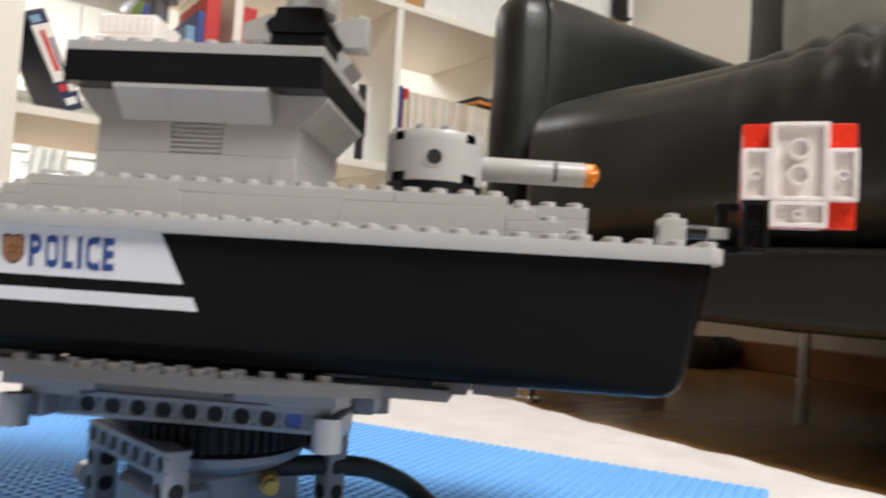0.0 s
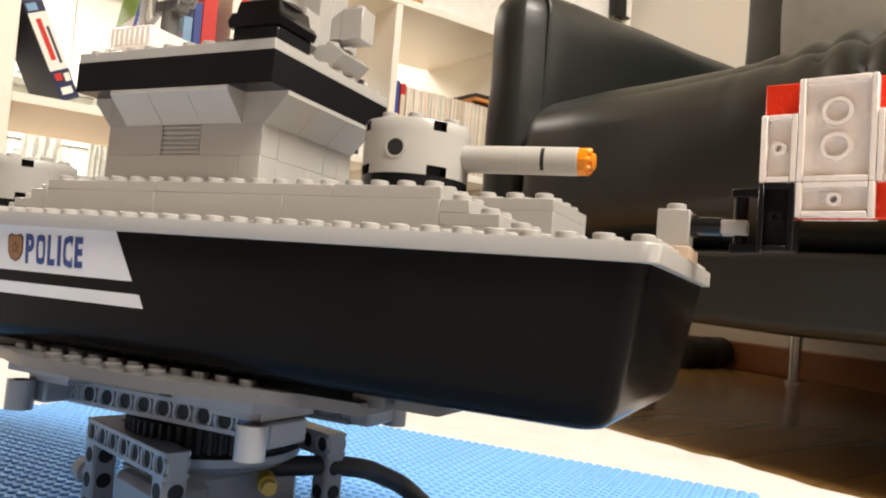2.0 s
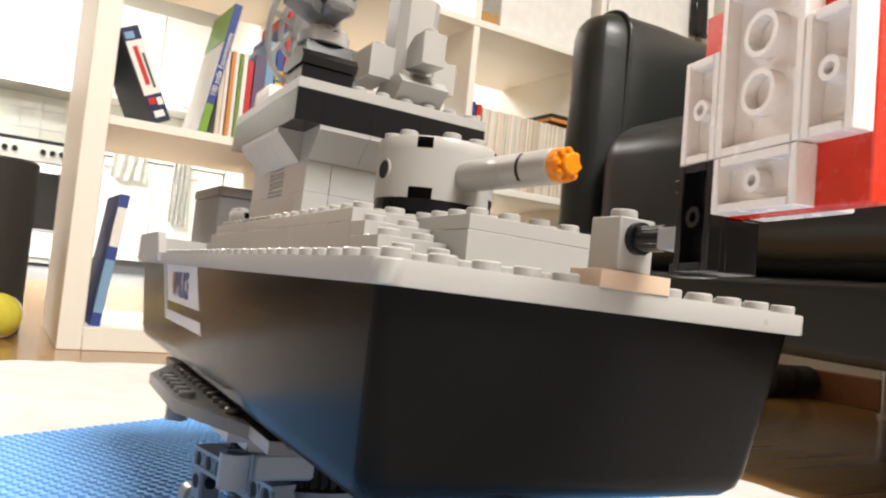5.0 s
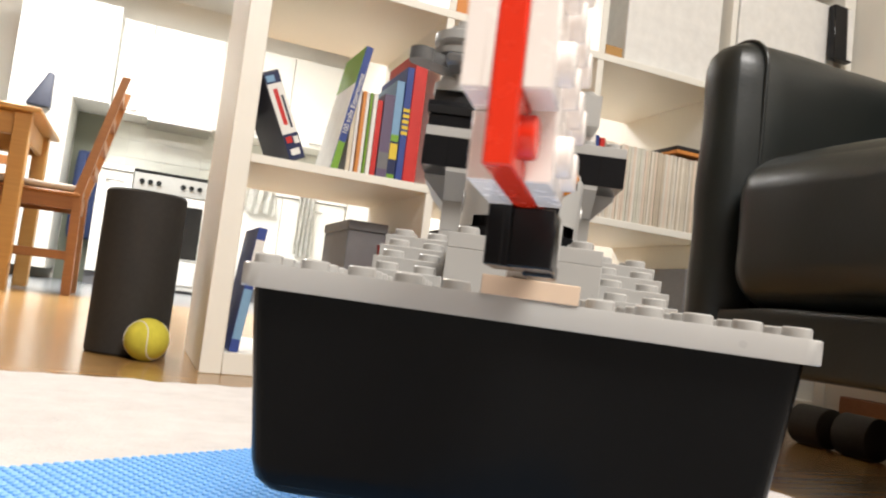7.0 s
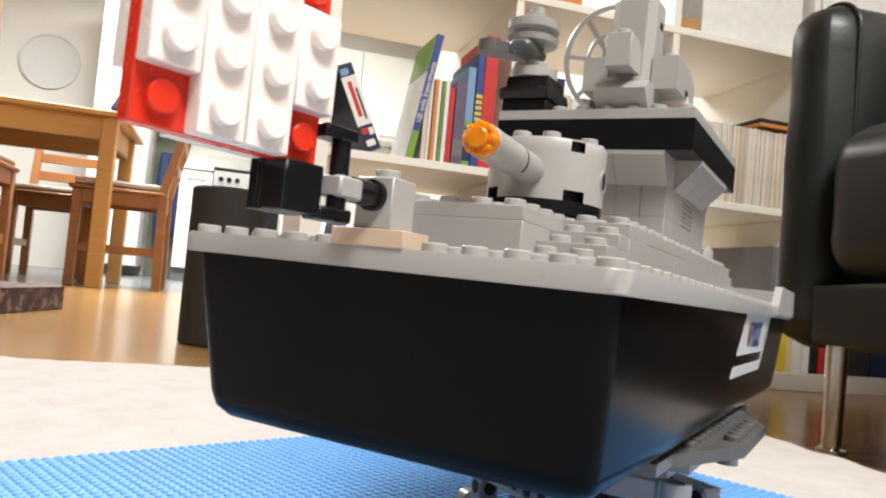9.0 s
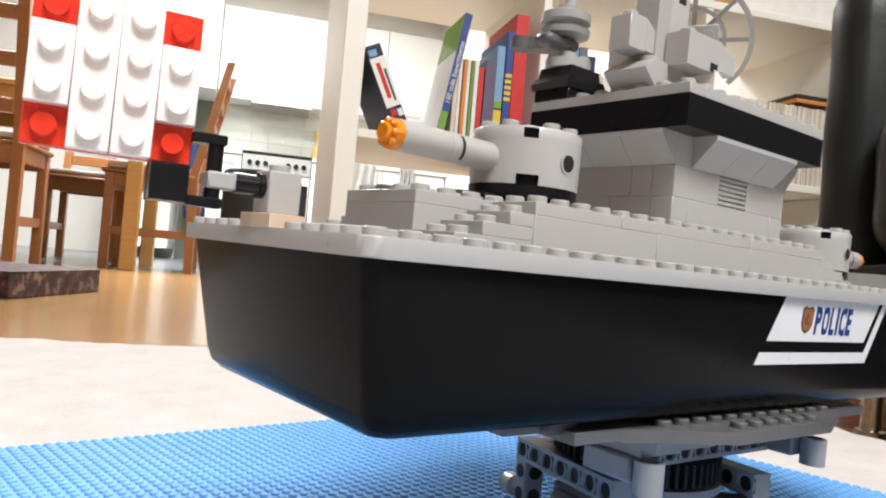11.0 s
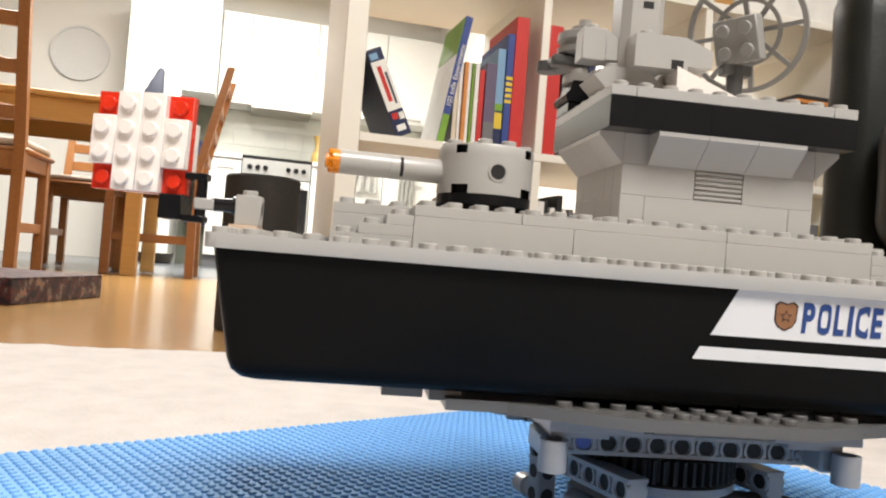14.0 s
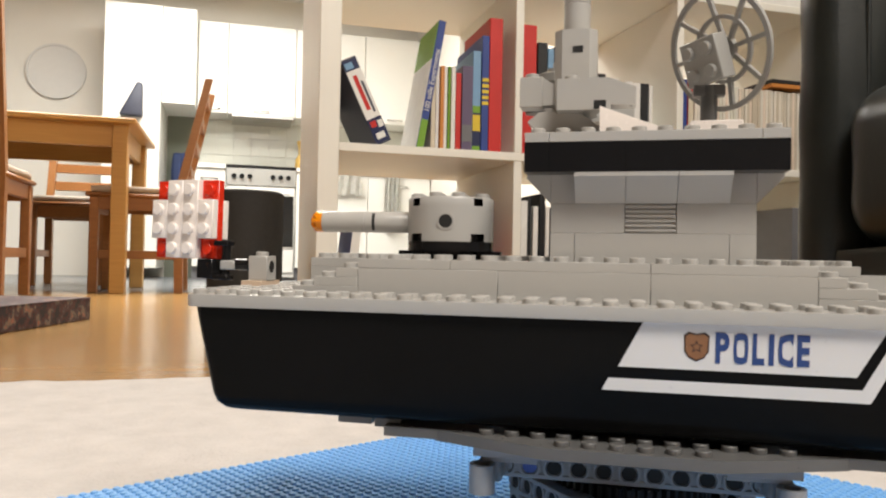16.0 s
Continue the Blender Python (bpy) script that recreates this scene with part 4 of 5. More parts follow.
def sofa():
    t = thing("sofa", "black leather sofa on thin steel legs", "sofa", ROOM)
    spec = (("armrest", (0.56, 1.42, 0.502, 0.590, 0.125, 0.568), 0.042, 0.004),
            ("armrest", (0.56, 1.42, -1.55, -1.43, 0.125, 0.552), 0.045, 0.004),
            ("base", (0.555, 1.40, -1.43, 0.502, 0.128, 0.208), 0.012, 0.0),
            ("seat_cushion", (0.548, 1.25, -0.485, 0.500, 0.206, 0.395), 0.052, 0.014),
            ("seat_cushion", (0.548, 1.25, -1.425, -0.490, 0.206, 0.395), 0.075, 0.014),
            ("backrest", (1.03, 1.43, -1.43, 0.498, 0.20, 0.80), 0.06, 0.01),
            # coloured lighter than the other leather to stand for light on it
            ("back_cushion", (0.85, 1.06, -0.48, 0.32, 0.385, 0.72), 0.103, 0.04))
    for k, (name, b, r, puff) in enumerate(spec):
        part(name, soft_block(*b, r, puff, k * 3.1, 130 if k == 3 else 20, 0.011 if k == 3 else 0.0), LEATHER_SHEEN if name == "back_cushion" else LEATHER, t, scale=1, smooth=60)
    # piping round the front panel of each armrest
    for y0, y1, top in ((0.502, 0.590, 0.568), (-1.55, -1.43, 0.552)):
        r = 0.040
        rim = [(y0 - 0.0005, 0.16)] + [((y0 + y1) / 2 - ((y1 - y0) / 2 + 0.0005) * math.cos(math.pi * k / 16), top - r + (r + 0.002) * math.sin(math.pi * k / 16)) for k in range(17)] + [(y1 + 0.0005, 0.16)]
        bm = bmesh.new()
        for (ya, za), (yb, zb) in zip(rim, rim[1:]):
            d = Vector((0, yb - ya, zb - za))
            ring_tube(bm, (0.604, ya, za), d, ((-0.0005, 0.003), (d.length + 0.0005, 0.003)), 8)
        part("piping", bm, LEATHER, t, scale=1)
    for a, c in ((0.60, 0.50), (1.342, 0.52), (0.60, -1.48), (1.34, -1.48), (1.30, -0.05)):
        bm = bmesh.new()
        ring_tube(bm, (a, c, 0), (0, 0, 1), ((0, 0.017), (0.006, 0.017), (0.008, 0.011), (0.13, 0.013)), 20)
        part("leg", bm, CHROME, t, "thin brushed steel leg", scale=1)


sofa()


# ---- things on the shelf; space: x along the shelf, y into it, z up ----
def plain(name, colour, rough=0.5):
    return material(name, colour, rough, vary=0.08, scale=40)


PAPER = material("paper_edges", (0.70, 0.66, 0.56), 0.85, vary=0.08, scale=300)
CREAM = material("magazine_spine", (0.70, 0.66, 0.58), 0.6, vary=0.10, scale=25)


def vary_by_object(mat, tints):
    """Each object of this material takes one of a few tints."""
    t = mat.node_tree
    b = t.nodes["Principled BSDF"]
    src = b.inputs["Base Color"].links[0].from_socket
    info = t.nodes.new("ShaderNodeObjectInfo")
    ramp = t.nodes.new("ShaderNodeValToRGB")
    ramp.color_ramp.interpolation = "CONSTANT"
    while len(ramp.color_ramp.elements) < len(tints):
        ramp.color_ramp.elements.new(0.5)
    for k, (e, c) in enumerate(zip(ramp.color_ramp.elements, tints)):
        e.position, e.color = k / len(tints), (*c, 1)
    t.links.new(info.outputs["Random"], ramp.inputs["Fac"])
    mix = t.nodes.new("ShaderNodeMix")
    mix.data_type, mix.blend_type = "RGBA", "MULTIPLY"
    mix.inputs["Factor"].default_value = 1
    t.links.new(src, mix.inputs["A"])
    t.links.new(ramp.outputs["Color"], mix.inputs["B"])
    t.links.new(mix.outputs["Result"], b.inputs["Base Color"])


vary_by_object(CREAM, ((1, 1, 1), (1.08, 1.06, 1.04), (0.9, 0.86, 0.8), (1.02, 0.97, 0.9), (1.1, 1.1, 1.12), (0.8, 0.74, 0.66), (1.05, 0.94, 0.88), (0.95, 0.98, 0.95)))
INK = {
    "white": plain("white_cover", (0.80, 0.79, 0.76)), "cream": plain("cream_cover", (0.68, 0.60, 0.46)), "orange": plain("orange_cover", (0.62, 0.24, 0.05)),
    "green": plain("green_cover", (0.18, 0.36, 0.03)), "red": plain("red_cover", (0.55, 0.025, 0.02)), "purple": plain("purple_cover", (0.12, 0.09, 0.16)),
    "blue": plain("blue_cover", (0.03, 0.06, 0.26)), "sky": plain("sky_blue_cover", (0.20, 0.36, 0.55)), "black": plain("black_cover", (0.015, 0.015, 0.017)),
    "grey": plain("grey_cover", (0.16, 0.16, 0.17)), "yellow": plain("yellow_cover", (0.70, 0.52, 0.04)), "slate": plain("slate_cover", (0.045, 0.05, 0.075)), "navy": plain("navy_cover", (0.012, 0.02, 0.075)), "brown": plain("brown_card", (0.34, 0.22, 0.11)),
}


def book(x, z, thick, high, deep, ink, label, lean=0.0, out=0.015, turn=0.0, title=None, bands=(), group="books on the shelf"):
    t = thing("book", label, "book", SHELF @ pose(x, out, z, 0, lean, turn), group)
    bm = bmesh.new()
    k = 0.0022
    prism(bm, [(0.0008, 0), (thick - 0.0008, 0), (thick, 0.0008), (thick, deep), (thick - k, deep), (thick - k, k), (k, k), (k, deep), (0, deep), (0, 0.0008)], 0, high, "xy")
    part("cover", bm, INK[ink], t, scale=1)
    if thick > 0.006:
        bm = bmesh.new()
        quad_box(bm, 0.0024, thick - 0.0024, 0.0028, deep - 0.003, 0.003, high - 0.003, 0)
        part("pages", bm, PAPER, t, scale=1)
    for k, (z0, z1, c, *across) in enumerate(bands):
        bm = bmesh.new()
        u0, u1 = across or (0.03, 0.97)
        quad_box(bm, u0 * thick, u1 * thick, -0.0006 - 0.0003 * k, 0.0004, z0 * high, z1 * high, 0)
        part("print_bar", bm, INK[c], t, scale=1)
    if title:
        text, size, c, at = title
        curve = bpy.data.curves.new("title", "FONT")
        curve.body, curve.size, curve.extrude, curve.align_y = text, size, 0.0003, "CENTER"
        curve.materials.append(INK[c])
        ob = new("title", curve)
        ob.parent = t
        ob.matrix_basis = pose(thick / 2, -0.0009, at * high, 90, -90, 0)
    return t


Z1, Z0 = 0.390, 0.039

book(0.112, Z1, 0.032, 0.166, 0.115, "slate", "dark paperback with a printed spine leaning on the shelf", -27, 0.03, 12, bands=((0.02, 0.98, "navy"), (0.30, 0.86, "white"), (0.40, 0.80, "red", 0.30, 0.56), (0.36, 0.72, "slate", 0.66, 0.80), (0.88, 0.95, "sky", 0.1, 0.6), (0.20, 0.27, "red", 0.15, 0.5), (0.18, 0.26, "white", 0.6, 0.9), (0.06, 0.13, "white", 0.2, 0.75)))
leaner = book(0.182, Z1, 0.014, 0.245, 0.13, "blue", "green and blue experiment book leaning against a row", 9.5, 0.01, 2, title=("100 tolle Experimente", 0.0135, "white", 0.28), bands=((0.0, 0.22, "green"),))
bm = bmesh.new()
quad_box(bm, -0.0012, 0.0002, 0.003, 0.128, 0.002, 0.17, 0)
part("cover_picture", bm, INK["white"], leaner, "pale glossy picture cover", scale=1)
bm = bmesh.new()
quad_box(bm, -0.0012, 0.0002, 0.003, 0.128, 0.171, 0.243, 0)
part("cover_picture", bm, INK["green"], leaner, "green upper part of the cover", scale=1)
xs = 0.212
for ink, th, hi, lab in (("cream", 0.008, 0.155, "thin cream booklet"), ("white", 0.006, 0.158, "thin white booklet"), ("orange", 0.007, 0.156, "thin orange booklet"), ("white", 0.007, 0.158, "thin white booklet"),
                         ("green", 0.004, 0.157, "thin green booklet"), ("white", 0.008, 0.157, "thin white booklet"), ("red", 0.010, 0.146, "slim red book"), ("purple", 0.021, 0.160, "dark violet book"),
                         ("sky", 0.016, 0.192, "sky blue and green picture book"), ("blue", 0.014, 0.222, "blue book with yellow bars"), ("red", 0.026, 0.258, "tall red ring binder")):
    bands = {"sky": ((0.0, 0.45, "green"), (0.05, 0.38, "navy"), (0.2, 0.36, "yellow")), "blue": tuple((0.40 + 0.05 * k, 0.43 + 0.05 * k, "yellow") for k in range(5)), "purple": ((0.1, 0.3, "grey"),)}.get(ink, ())
    book(xs, Z1, th, hi, 0.17, ink, lab + " standing in the bookshelf", 0, 0.012 + 0.004 * ((xs * 1000) % 3), bands=bands)
    xs += th + 0.0012
book(0.391, Z1, 0.030, 0.252, 0.23, "red", "tall red ring binder standing in the bookshelf")
xs = 0.424
for ink, th, hi in (("black", 0.02, 0.22), ("sky", 0.012, 0.21), ("grey", 0.018, 0.215), ("navy", 0.016, 0.20), ("cream", 0.014, 0.17), ("white", 0.02, 0.165), ("grey", 0.02, 0.168), ("black", 0.016, 0.17), ("white", 0.013, 0.162), ("white", 0.014, 0.163), ("cream", 0.01, 0.16), ("white", 0.018, 0.16), ("white", 0.016, 0.158), ("black", 0.017, 0.158), ("white", 0.008, 0.155)):
    book(xs, Z1, th, hi, 0.16, ink, ink + " book standing in the bookshelf")
    xs += th + 0.0015
book(0.745, Z1, 0.012, 0.175, 0.16, "blue", "blue book standing in the bookshelf")


def magazine(x, high, lean):
    bm = bmesh.new()
    quad_box(bm, 0, 0.0062, 0, 0.17, 0, high, 0.0008)
    ob = part("magazine", bm, CREAM, None, scale=1, m=SHELF @ pose(x, 0.012 + 0.003 * random.random(), Z1, 0, lean, 0))
    return tagged(ob, "thin cream-spined magazine in a tight row", "magazine", "magazines in the bookshelf")


book(0.760, Z1, 0.012, 0.172, 0.16, "red", "red-topped book beside the magazines", bands=((0.0, 0.86, "cream"),))
for k in range(44):
    magazine(0.774 + 0.0067 * k, 0.165 + 0.004 * random.random(), random.uniform(-0.4, 0.4))
for k in range(46):
    magazine(1.098 + 0.0067 * k, 0.165 + 0.004 * random.random(), random.uniform(-0.4, 0.4))

# two booklets lying on top of the magazines
for zz, ink, lab in ((0.5635, "orange", "orange booklet lying on the row of magazines"), (0.5725, "black", "black booklet lying on the row of magazines")):
    bm = bmesh.new()
    quad_box(bm, 0.955, 1.068, 0.004, 0.15, zz, zz + 0.0085, 0.001)
    ob = part("booklet", bm, INK[ink], None, scale=1, m=SHELF)
    tagged(ob, lab, "booklet")

# lower row
book(0.048, Z0, 0.016, 0.225, 0.17, "blue", "blue softcover book leaning in the lowest row", 6, 0.02, bands=((0.1, 0.5, "sky"), (0.6, 0.9, "white")))
for k, (ink, th, hi) in enumerate((("white", 0.014, 0.26), ("black", 0.008, 0.265), ("white", 0.01, 0.25), ("black", 0.012, 0.275), ("white", 0.008, 0.25), ("grey", 0.01, 0.25), ("white", 0.012, 0.245), ("red", 0.006, 0.24), ("white", 0.01, 0.24))):
    book(0.394 + 0.013 * k, Z0, th, hi, 0.2, ink, ink + " folder standing in the lowest row")
book(0.350, Z0, 0.010, 0.23, 0.18, "red", "red book leaning in the lowest row", -8)
for k, (ink, th) in enumerate((("grey", 0.02), ("yellow", 0.03), ("white", 0.022), ("white", 0.02), ("black", 0.02), ("red", 0.016), ("black", 0.06), ("black", 0.06), ("navy", 0.05))):
    book((1.02, 1.045, 1.092, 1.116, 1.14, 1.162, 1.182, 1.245, 1.31)[k], Z0, th, 0.27, 0.23, ink, ink + " file standing in the lowest row")


def box_thing(name, label, category, x0, x1, y0, y1, z0, z1, mat, m, lid=0.0, lid_mat=None):
    t = thing(name, label, category, m @ pose(x0, y0, z0))
    bm = bmesh.new()
    quad_box(bm, 0, x1 - x0, 0, y1 - y0, 0, z1 - z0 - lid, 0.002)
    part("body", bm, mat, t, scale=1)
    if lid:
        bm = bmesh.new()
        quad_box(bm, -0.002, x1 - x0 + 0.002, -0.002, y1 - y0 + 0.002, z1 - z0 - lid + 0.0005, z1 - z0, 0.002)
        part("lid", bm, lid_mat or mat, t, scale=1)
    return t


box_thing("storage_box", "dark grey box in the lowest shelf row", "box", 0.255, 0.335, 0.10, 0.30, Z0, 0.31, INK["grey"], SHELF, 0.02)
box_thing("storage_box", "brown card box in the lowest shelf row", "box", 0.20, 0.33, 0.02, 0.09, Z0, 0.12, INK["brown"], SHELF, 0.02)
box_thing("storage_box", "white card box in the upper shelf row", "box", 0.80, 1.06, 0.02, 0.30, 0.741, 1.0, INK["white"], SHELF, 0.0)
box_thing("storage_box", "white card box in the upper shelf row", "box", 1.10, 1.41, 0.006, 0.30, 0.741, 1.02, INK["white"], SHELF, 0.0)
box_thing("storage_box", "orange card box in the upper shelf row", "box", 0.395, 0.52, 0.02, 0.12, 0.741, 0.80, INK["orange"], SHELF, 0.02)
box_thing("wooden_block", "small wooden block lying in the upper shelf row", "wooden block", 0.745, 0.79, 0.01, 0.05, 0.741, 0.765, PINE, SHELF)


# ---- floor things ----
def foam_roller():
    t = thing("foam_roller", "black foam massage roller standing upright on the floor", "foam roller", ROOM @ pose(-0.118, 1.325, 0))
    bm = bmesh.new()
    ring_tube(bm, (0, 0, 0), (0, 0, 1), ((0, 0.027), (0, 0.070), (0.004, 0.074), (0.306, 0.074), (0.310, 0.070), (0.310, 0.027), (0.0, 0.027)), 48, caps=False)
    part("foam_body", bm, FOAM, t, scale=1)
    bm = bmesh.new()
    ring_tube(bm, (0, 0, 0.001), (0, 0, 1), ((0, 0.0265), (0.307, 0.0265), (0.307, 0.022), (0, 0.022)), 32, caps=False)
    part("inner_core", bm, BLACK_MATT, t, scale=1)


foam_roller()


def tennis_ball():
    t = thing("ball", "yellow felt ball on the wooden floor", "ball", ROOM @ pose(-0.085, 1.215, 0.0385))
    bm = bmesh.new()
    bmesh.ops.create_uvsphere(bm, u_segments=32, v_segments=20, radius=0.0385)
    part("felt", bm, FELT, t, scale=1, smooth=80)
    bm = bmesh.new()
    n, r = 60, 0.0386
    pts = []
    for k in range(n):
        a = 2 * math.pi * k / n
        v = Vector((math.cos(a) + 0.35 * math.cos(3 * a), math.sin(a) - 0.35 * math.sin(3 * a), 1.05 * math.sin(2 * a)))
        pts.append(v.normalized() * r)
    for k in range(n):
        ring_tube(bm, pts[k], pts[(k + 1) % n] - pts[k], ((0, 0.0011), (0.006, 0.0011)), 6)
    part("seam", bm, INK["white"], t, "pale rubber seam", scale=1)


tennis_ball()


def picture_print(name, scale):
    """A printed carton: dark ground with small warm, grey and dull red patches."""
    mat = bpy.data.materials.new(name)
    mat.use_nodes = True
    t = mat.node_tree
    b = t.nodes["Principled BSDF"]
    co = t.nodes.new("ShaderNodeTexCoord")
    n = t.nodes.new("ShaderNodeTexNoise")
    n.inputs["Scale"].default_value, n.inputs["Detail"].default_value, n.inputs["Roughness"].default_value = scale, 5, 0.7
    t.links.new(co.outputs["Object"], n.inputs["Vector"])
    ramp = t.nodes.new("ShaderNodeValToRGB")
    stops = ((0.0, (0.012, 0.010, 0.016)), (0.44, (0.02, 0.016, 0.02)), (0.50, (0.10, 0.022, 0.016)), (0.54, (0.03, 0.035, 0.05)), (0.60, (0.22, 0.17, 0.12)), (0.66, (0.30, 0.07, 0.04)), (0.74, (0.38, 0.34, 0.28)))
    while len(ramp.color_ramp.elements) < len(stops):
        ramp.color_ramp.elements.new(0.5)
    for e, (at, c) in zip(ramp.color_ramp.elements, stops):
        e.position, e.color = at, (*c, 1)
    t.links.new(n.outputs["Fac"], ramp.inputs["Fac"])
    t.links.new(ramp.outputs["Color"], b.inputs["Base Color"])
    b.inputs["Roughness"].default_value = 0.55
    b.inputs["Specular IOR Level"].default_value = 0.25
    return mat


GAME_PRINT = picture_print("printed_carton", 30.0)


def game_box():
    t = thing("game_box", "dark printed flat game box lying on the floor", "game box", ROOM @ pose(-0.63, 1.59, 0, 0, 0, -15))
    bm = bmesh.new()
    quad_box(bm, -0.30, 0, 0, 0.43, 0, 0.058, 0.002)
    part("box_body", bm, GAME_PRINT, t, "dark many-coloured picture print", scale=1)
    bm = bmesh.new()
    quad_box(bm, -0.301, 0.001, -0.001, 0.431, 0.0585, 0.0605, 0.0005)
    part("box_lid", bm, GAME_PRINT, t, scale=1)


game_box()


def dumbbell(m):
    t = thing("dumbbell", "black rubber dumbbell lying on the floor", "dumbbell", m, "dumbbells by the sofa")
    for y in (0.0, 0.088):
        bm = bmesh.new()
        ring_tube(bm, (0, y, 0.034), (0, 1, 0), ((0, 0.026), (0.006, 0.034), (0.066, 0.034), (0.072, 0.026)), 24)
        part("weight", bm, FOAM, t, scale=1)
    bm = bmesh.new()
    ring_tube(bm, (0, 0.07, 0.034), (0, 1, 0), ((0, 0.013), (0.02, 0.013)), 16)
    part("handle", bm, CHROME, t, scale=1)


dumbbell(ROOM @ pose(0.985, 0.585, 0))
dumbbell(ROOM @ pose(1.285, 0.745, 0, 0, 0, -90))


# ---- dining place ----
def table():
    t = thing("dining_table", "oiled pine dining table", "table", ROOM @ pose(-0.64, 3.45, 0))
    h = 0.80
    bm = bmesh.new()
    quad_box(bm, -1.5, 0.05, -0.05, 0.80, h - 0.022, h, 0.004)
    part("tabletop", bm, PINE, t, scale=1)
    for x in (-1.38, -0.02):
        for y in (0.02, 0.70):
            bm = bmesh.new()
            quad_box(bm, x - 0.034, x + 0.034, y - 0.034, y + 0.034, 0, h - 0.023, 0.004)
            part("leg", bm, PINE, t, scale=1)
    for x0, x1, y0, y1 in ((-1.346, -0.054, 0.005, 0.030), (-1.346, -0.054, 0.690, 0.715), (-0.034, -0.010, 0.054, 0.666), (-1.395, -1.37, 0.054, 0.666)):
        bm = bmesh.new()
        quad_box(bm, x0, x1, y0, y1, h - 0.125, h - 0.024, 0.002)
        part("apron", bm, PINE, t, scale=1)


table()


def chair(m, mat, seat=0.47, back=1.02, label=""):
    """A ladder-back chair that faces +x; its back is at -x."""
    t = thing("dining_chair", label, "chair", m, "chairs round the table")
    w, d = 0.20, 0.20
    bm = bmesh.new()
    quad_box(bm, -d, d + 0.02, -w - 0.01, w + 0.01, seat - 0.02, seat, 0.008)
    part("seat", bm, mat, t, scale=1)
    part("seat_pad", soft_block(-d + 0.01, d, -w, w, seat + 0.001, seat + 0.035, 0.014, 0.004, 1.0, 8), CUSHION, t, "beige seat pad", scale=1)
    for y in (-w + 0.02, w - 0.02):
        bm = bmesh.new()
        quad_box(bm, d - 0.04, d, y - 0.02, y + 0.02, 0, seat - 0.02, 0.004)
        part("leg", bm, mat, t, scale=1)
        bm = bmesh.new()
        prism(bm, [(-d - 0.02, 0), (-d + 0.02, 0), (-d + 0.03, seat), (-d - 0.10, back), (-d - 0.135, back), (-d - 0.01, seat)], y - 0.02, y + 0.02, "xz")
        part("back_leg", bm, mat, t, scale=1)
        bm = bmesh.new()
        quad_box(bm, -d + 0.02, d - 0.04, y - 0.01, y + 0.01, 0.16, 0.20, 0.002)
        part("stretcher", bm, mat, t, scale=1)
        bm = bmesh.new()
        quad_box(bm, -d + 0.02, d - 0.04, y - 0.012, y + 0.012, seat - 0.08, seat - 0.02, 0.002)
        part("side_rail", bm, mat, t, scale=1)
    for x in (-d + 0.01, d - 0.02):
        bm = bmesh.new()
        quad_box(bm, x - 0.01, x + 0.01, -w + 0.04, w - 0.04, seat - 0.09, seat - 0.02, 0.002)
        part("rail", bm, mat, t, scale=1)
    for k in range(4):
        z = seat + 0.12 + k * (back - seat - 0.16) / 3.2
        x = -d - 0.01 - 0.10 * (z - seat) / (back - seat)
        bm = bmesh.new()
        quad_box(bm, x - 0.012, x + 0.010, -w + 0.04, w - 0.04, z - 0.025, z + 0.03, 0.003)
        part("slat", bm, mat, t, scale=1)


chair(ROOM @ pose(-0.60, 3.74, 0, 0, 0, 180), DARK_PINE, 0.47, 1.04, "reddish pine ladder-back chair pushed up to the table")
chair(ROOM @ pose(-1.19, 3.15, 0, 0, 0, 90), DARK_PINE, 0.49, 1.20, "reddish pine ladder-back chair with its back to the rug")
chair(ROOM @ pose(-1.05, 4.55, 0, 0, 0, -90), DARK_PINE, 0.47, 0.98, "pine ladder-back chair on the far side of the table")


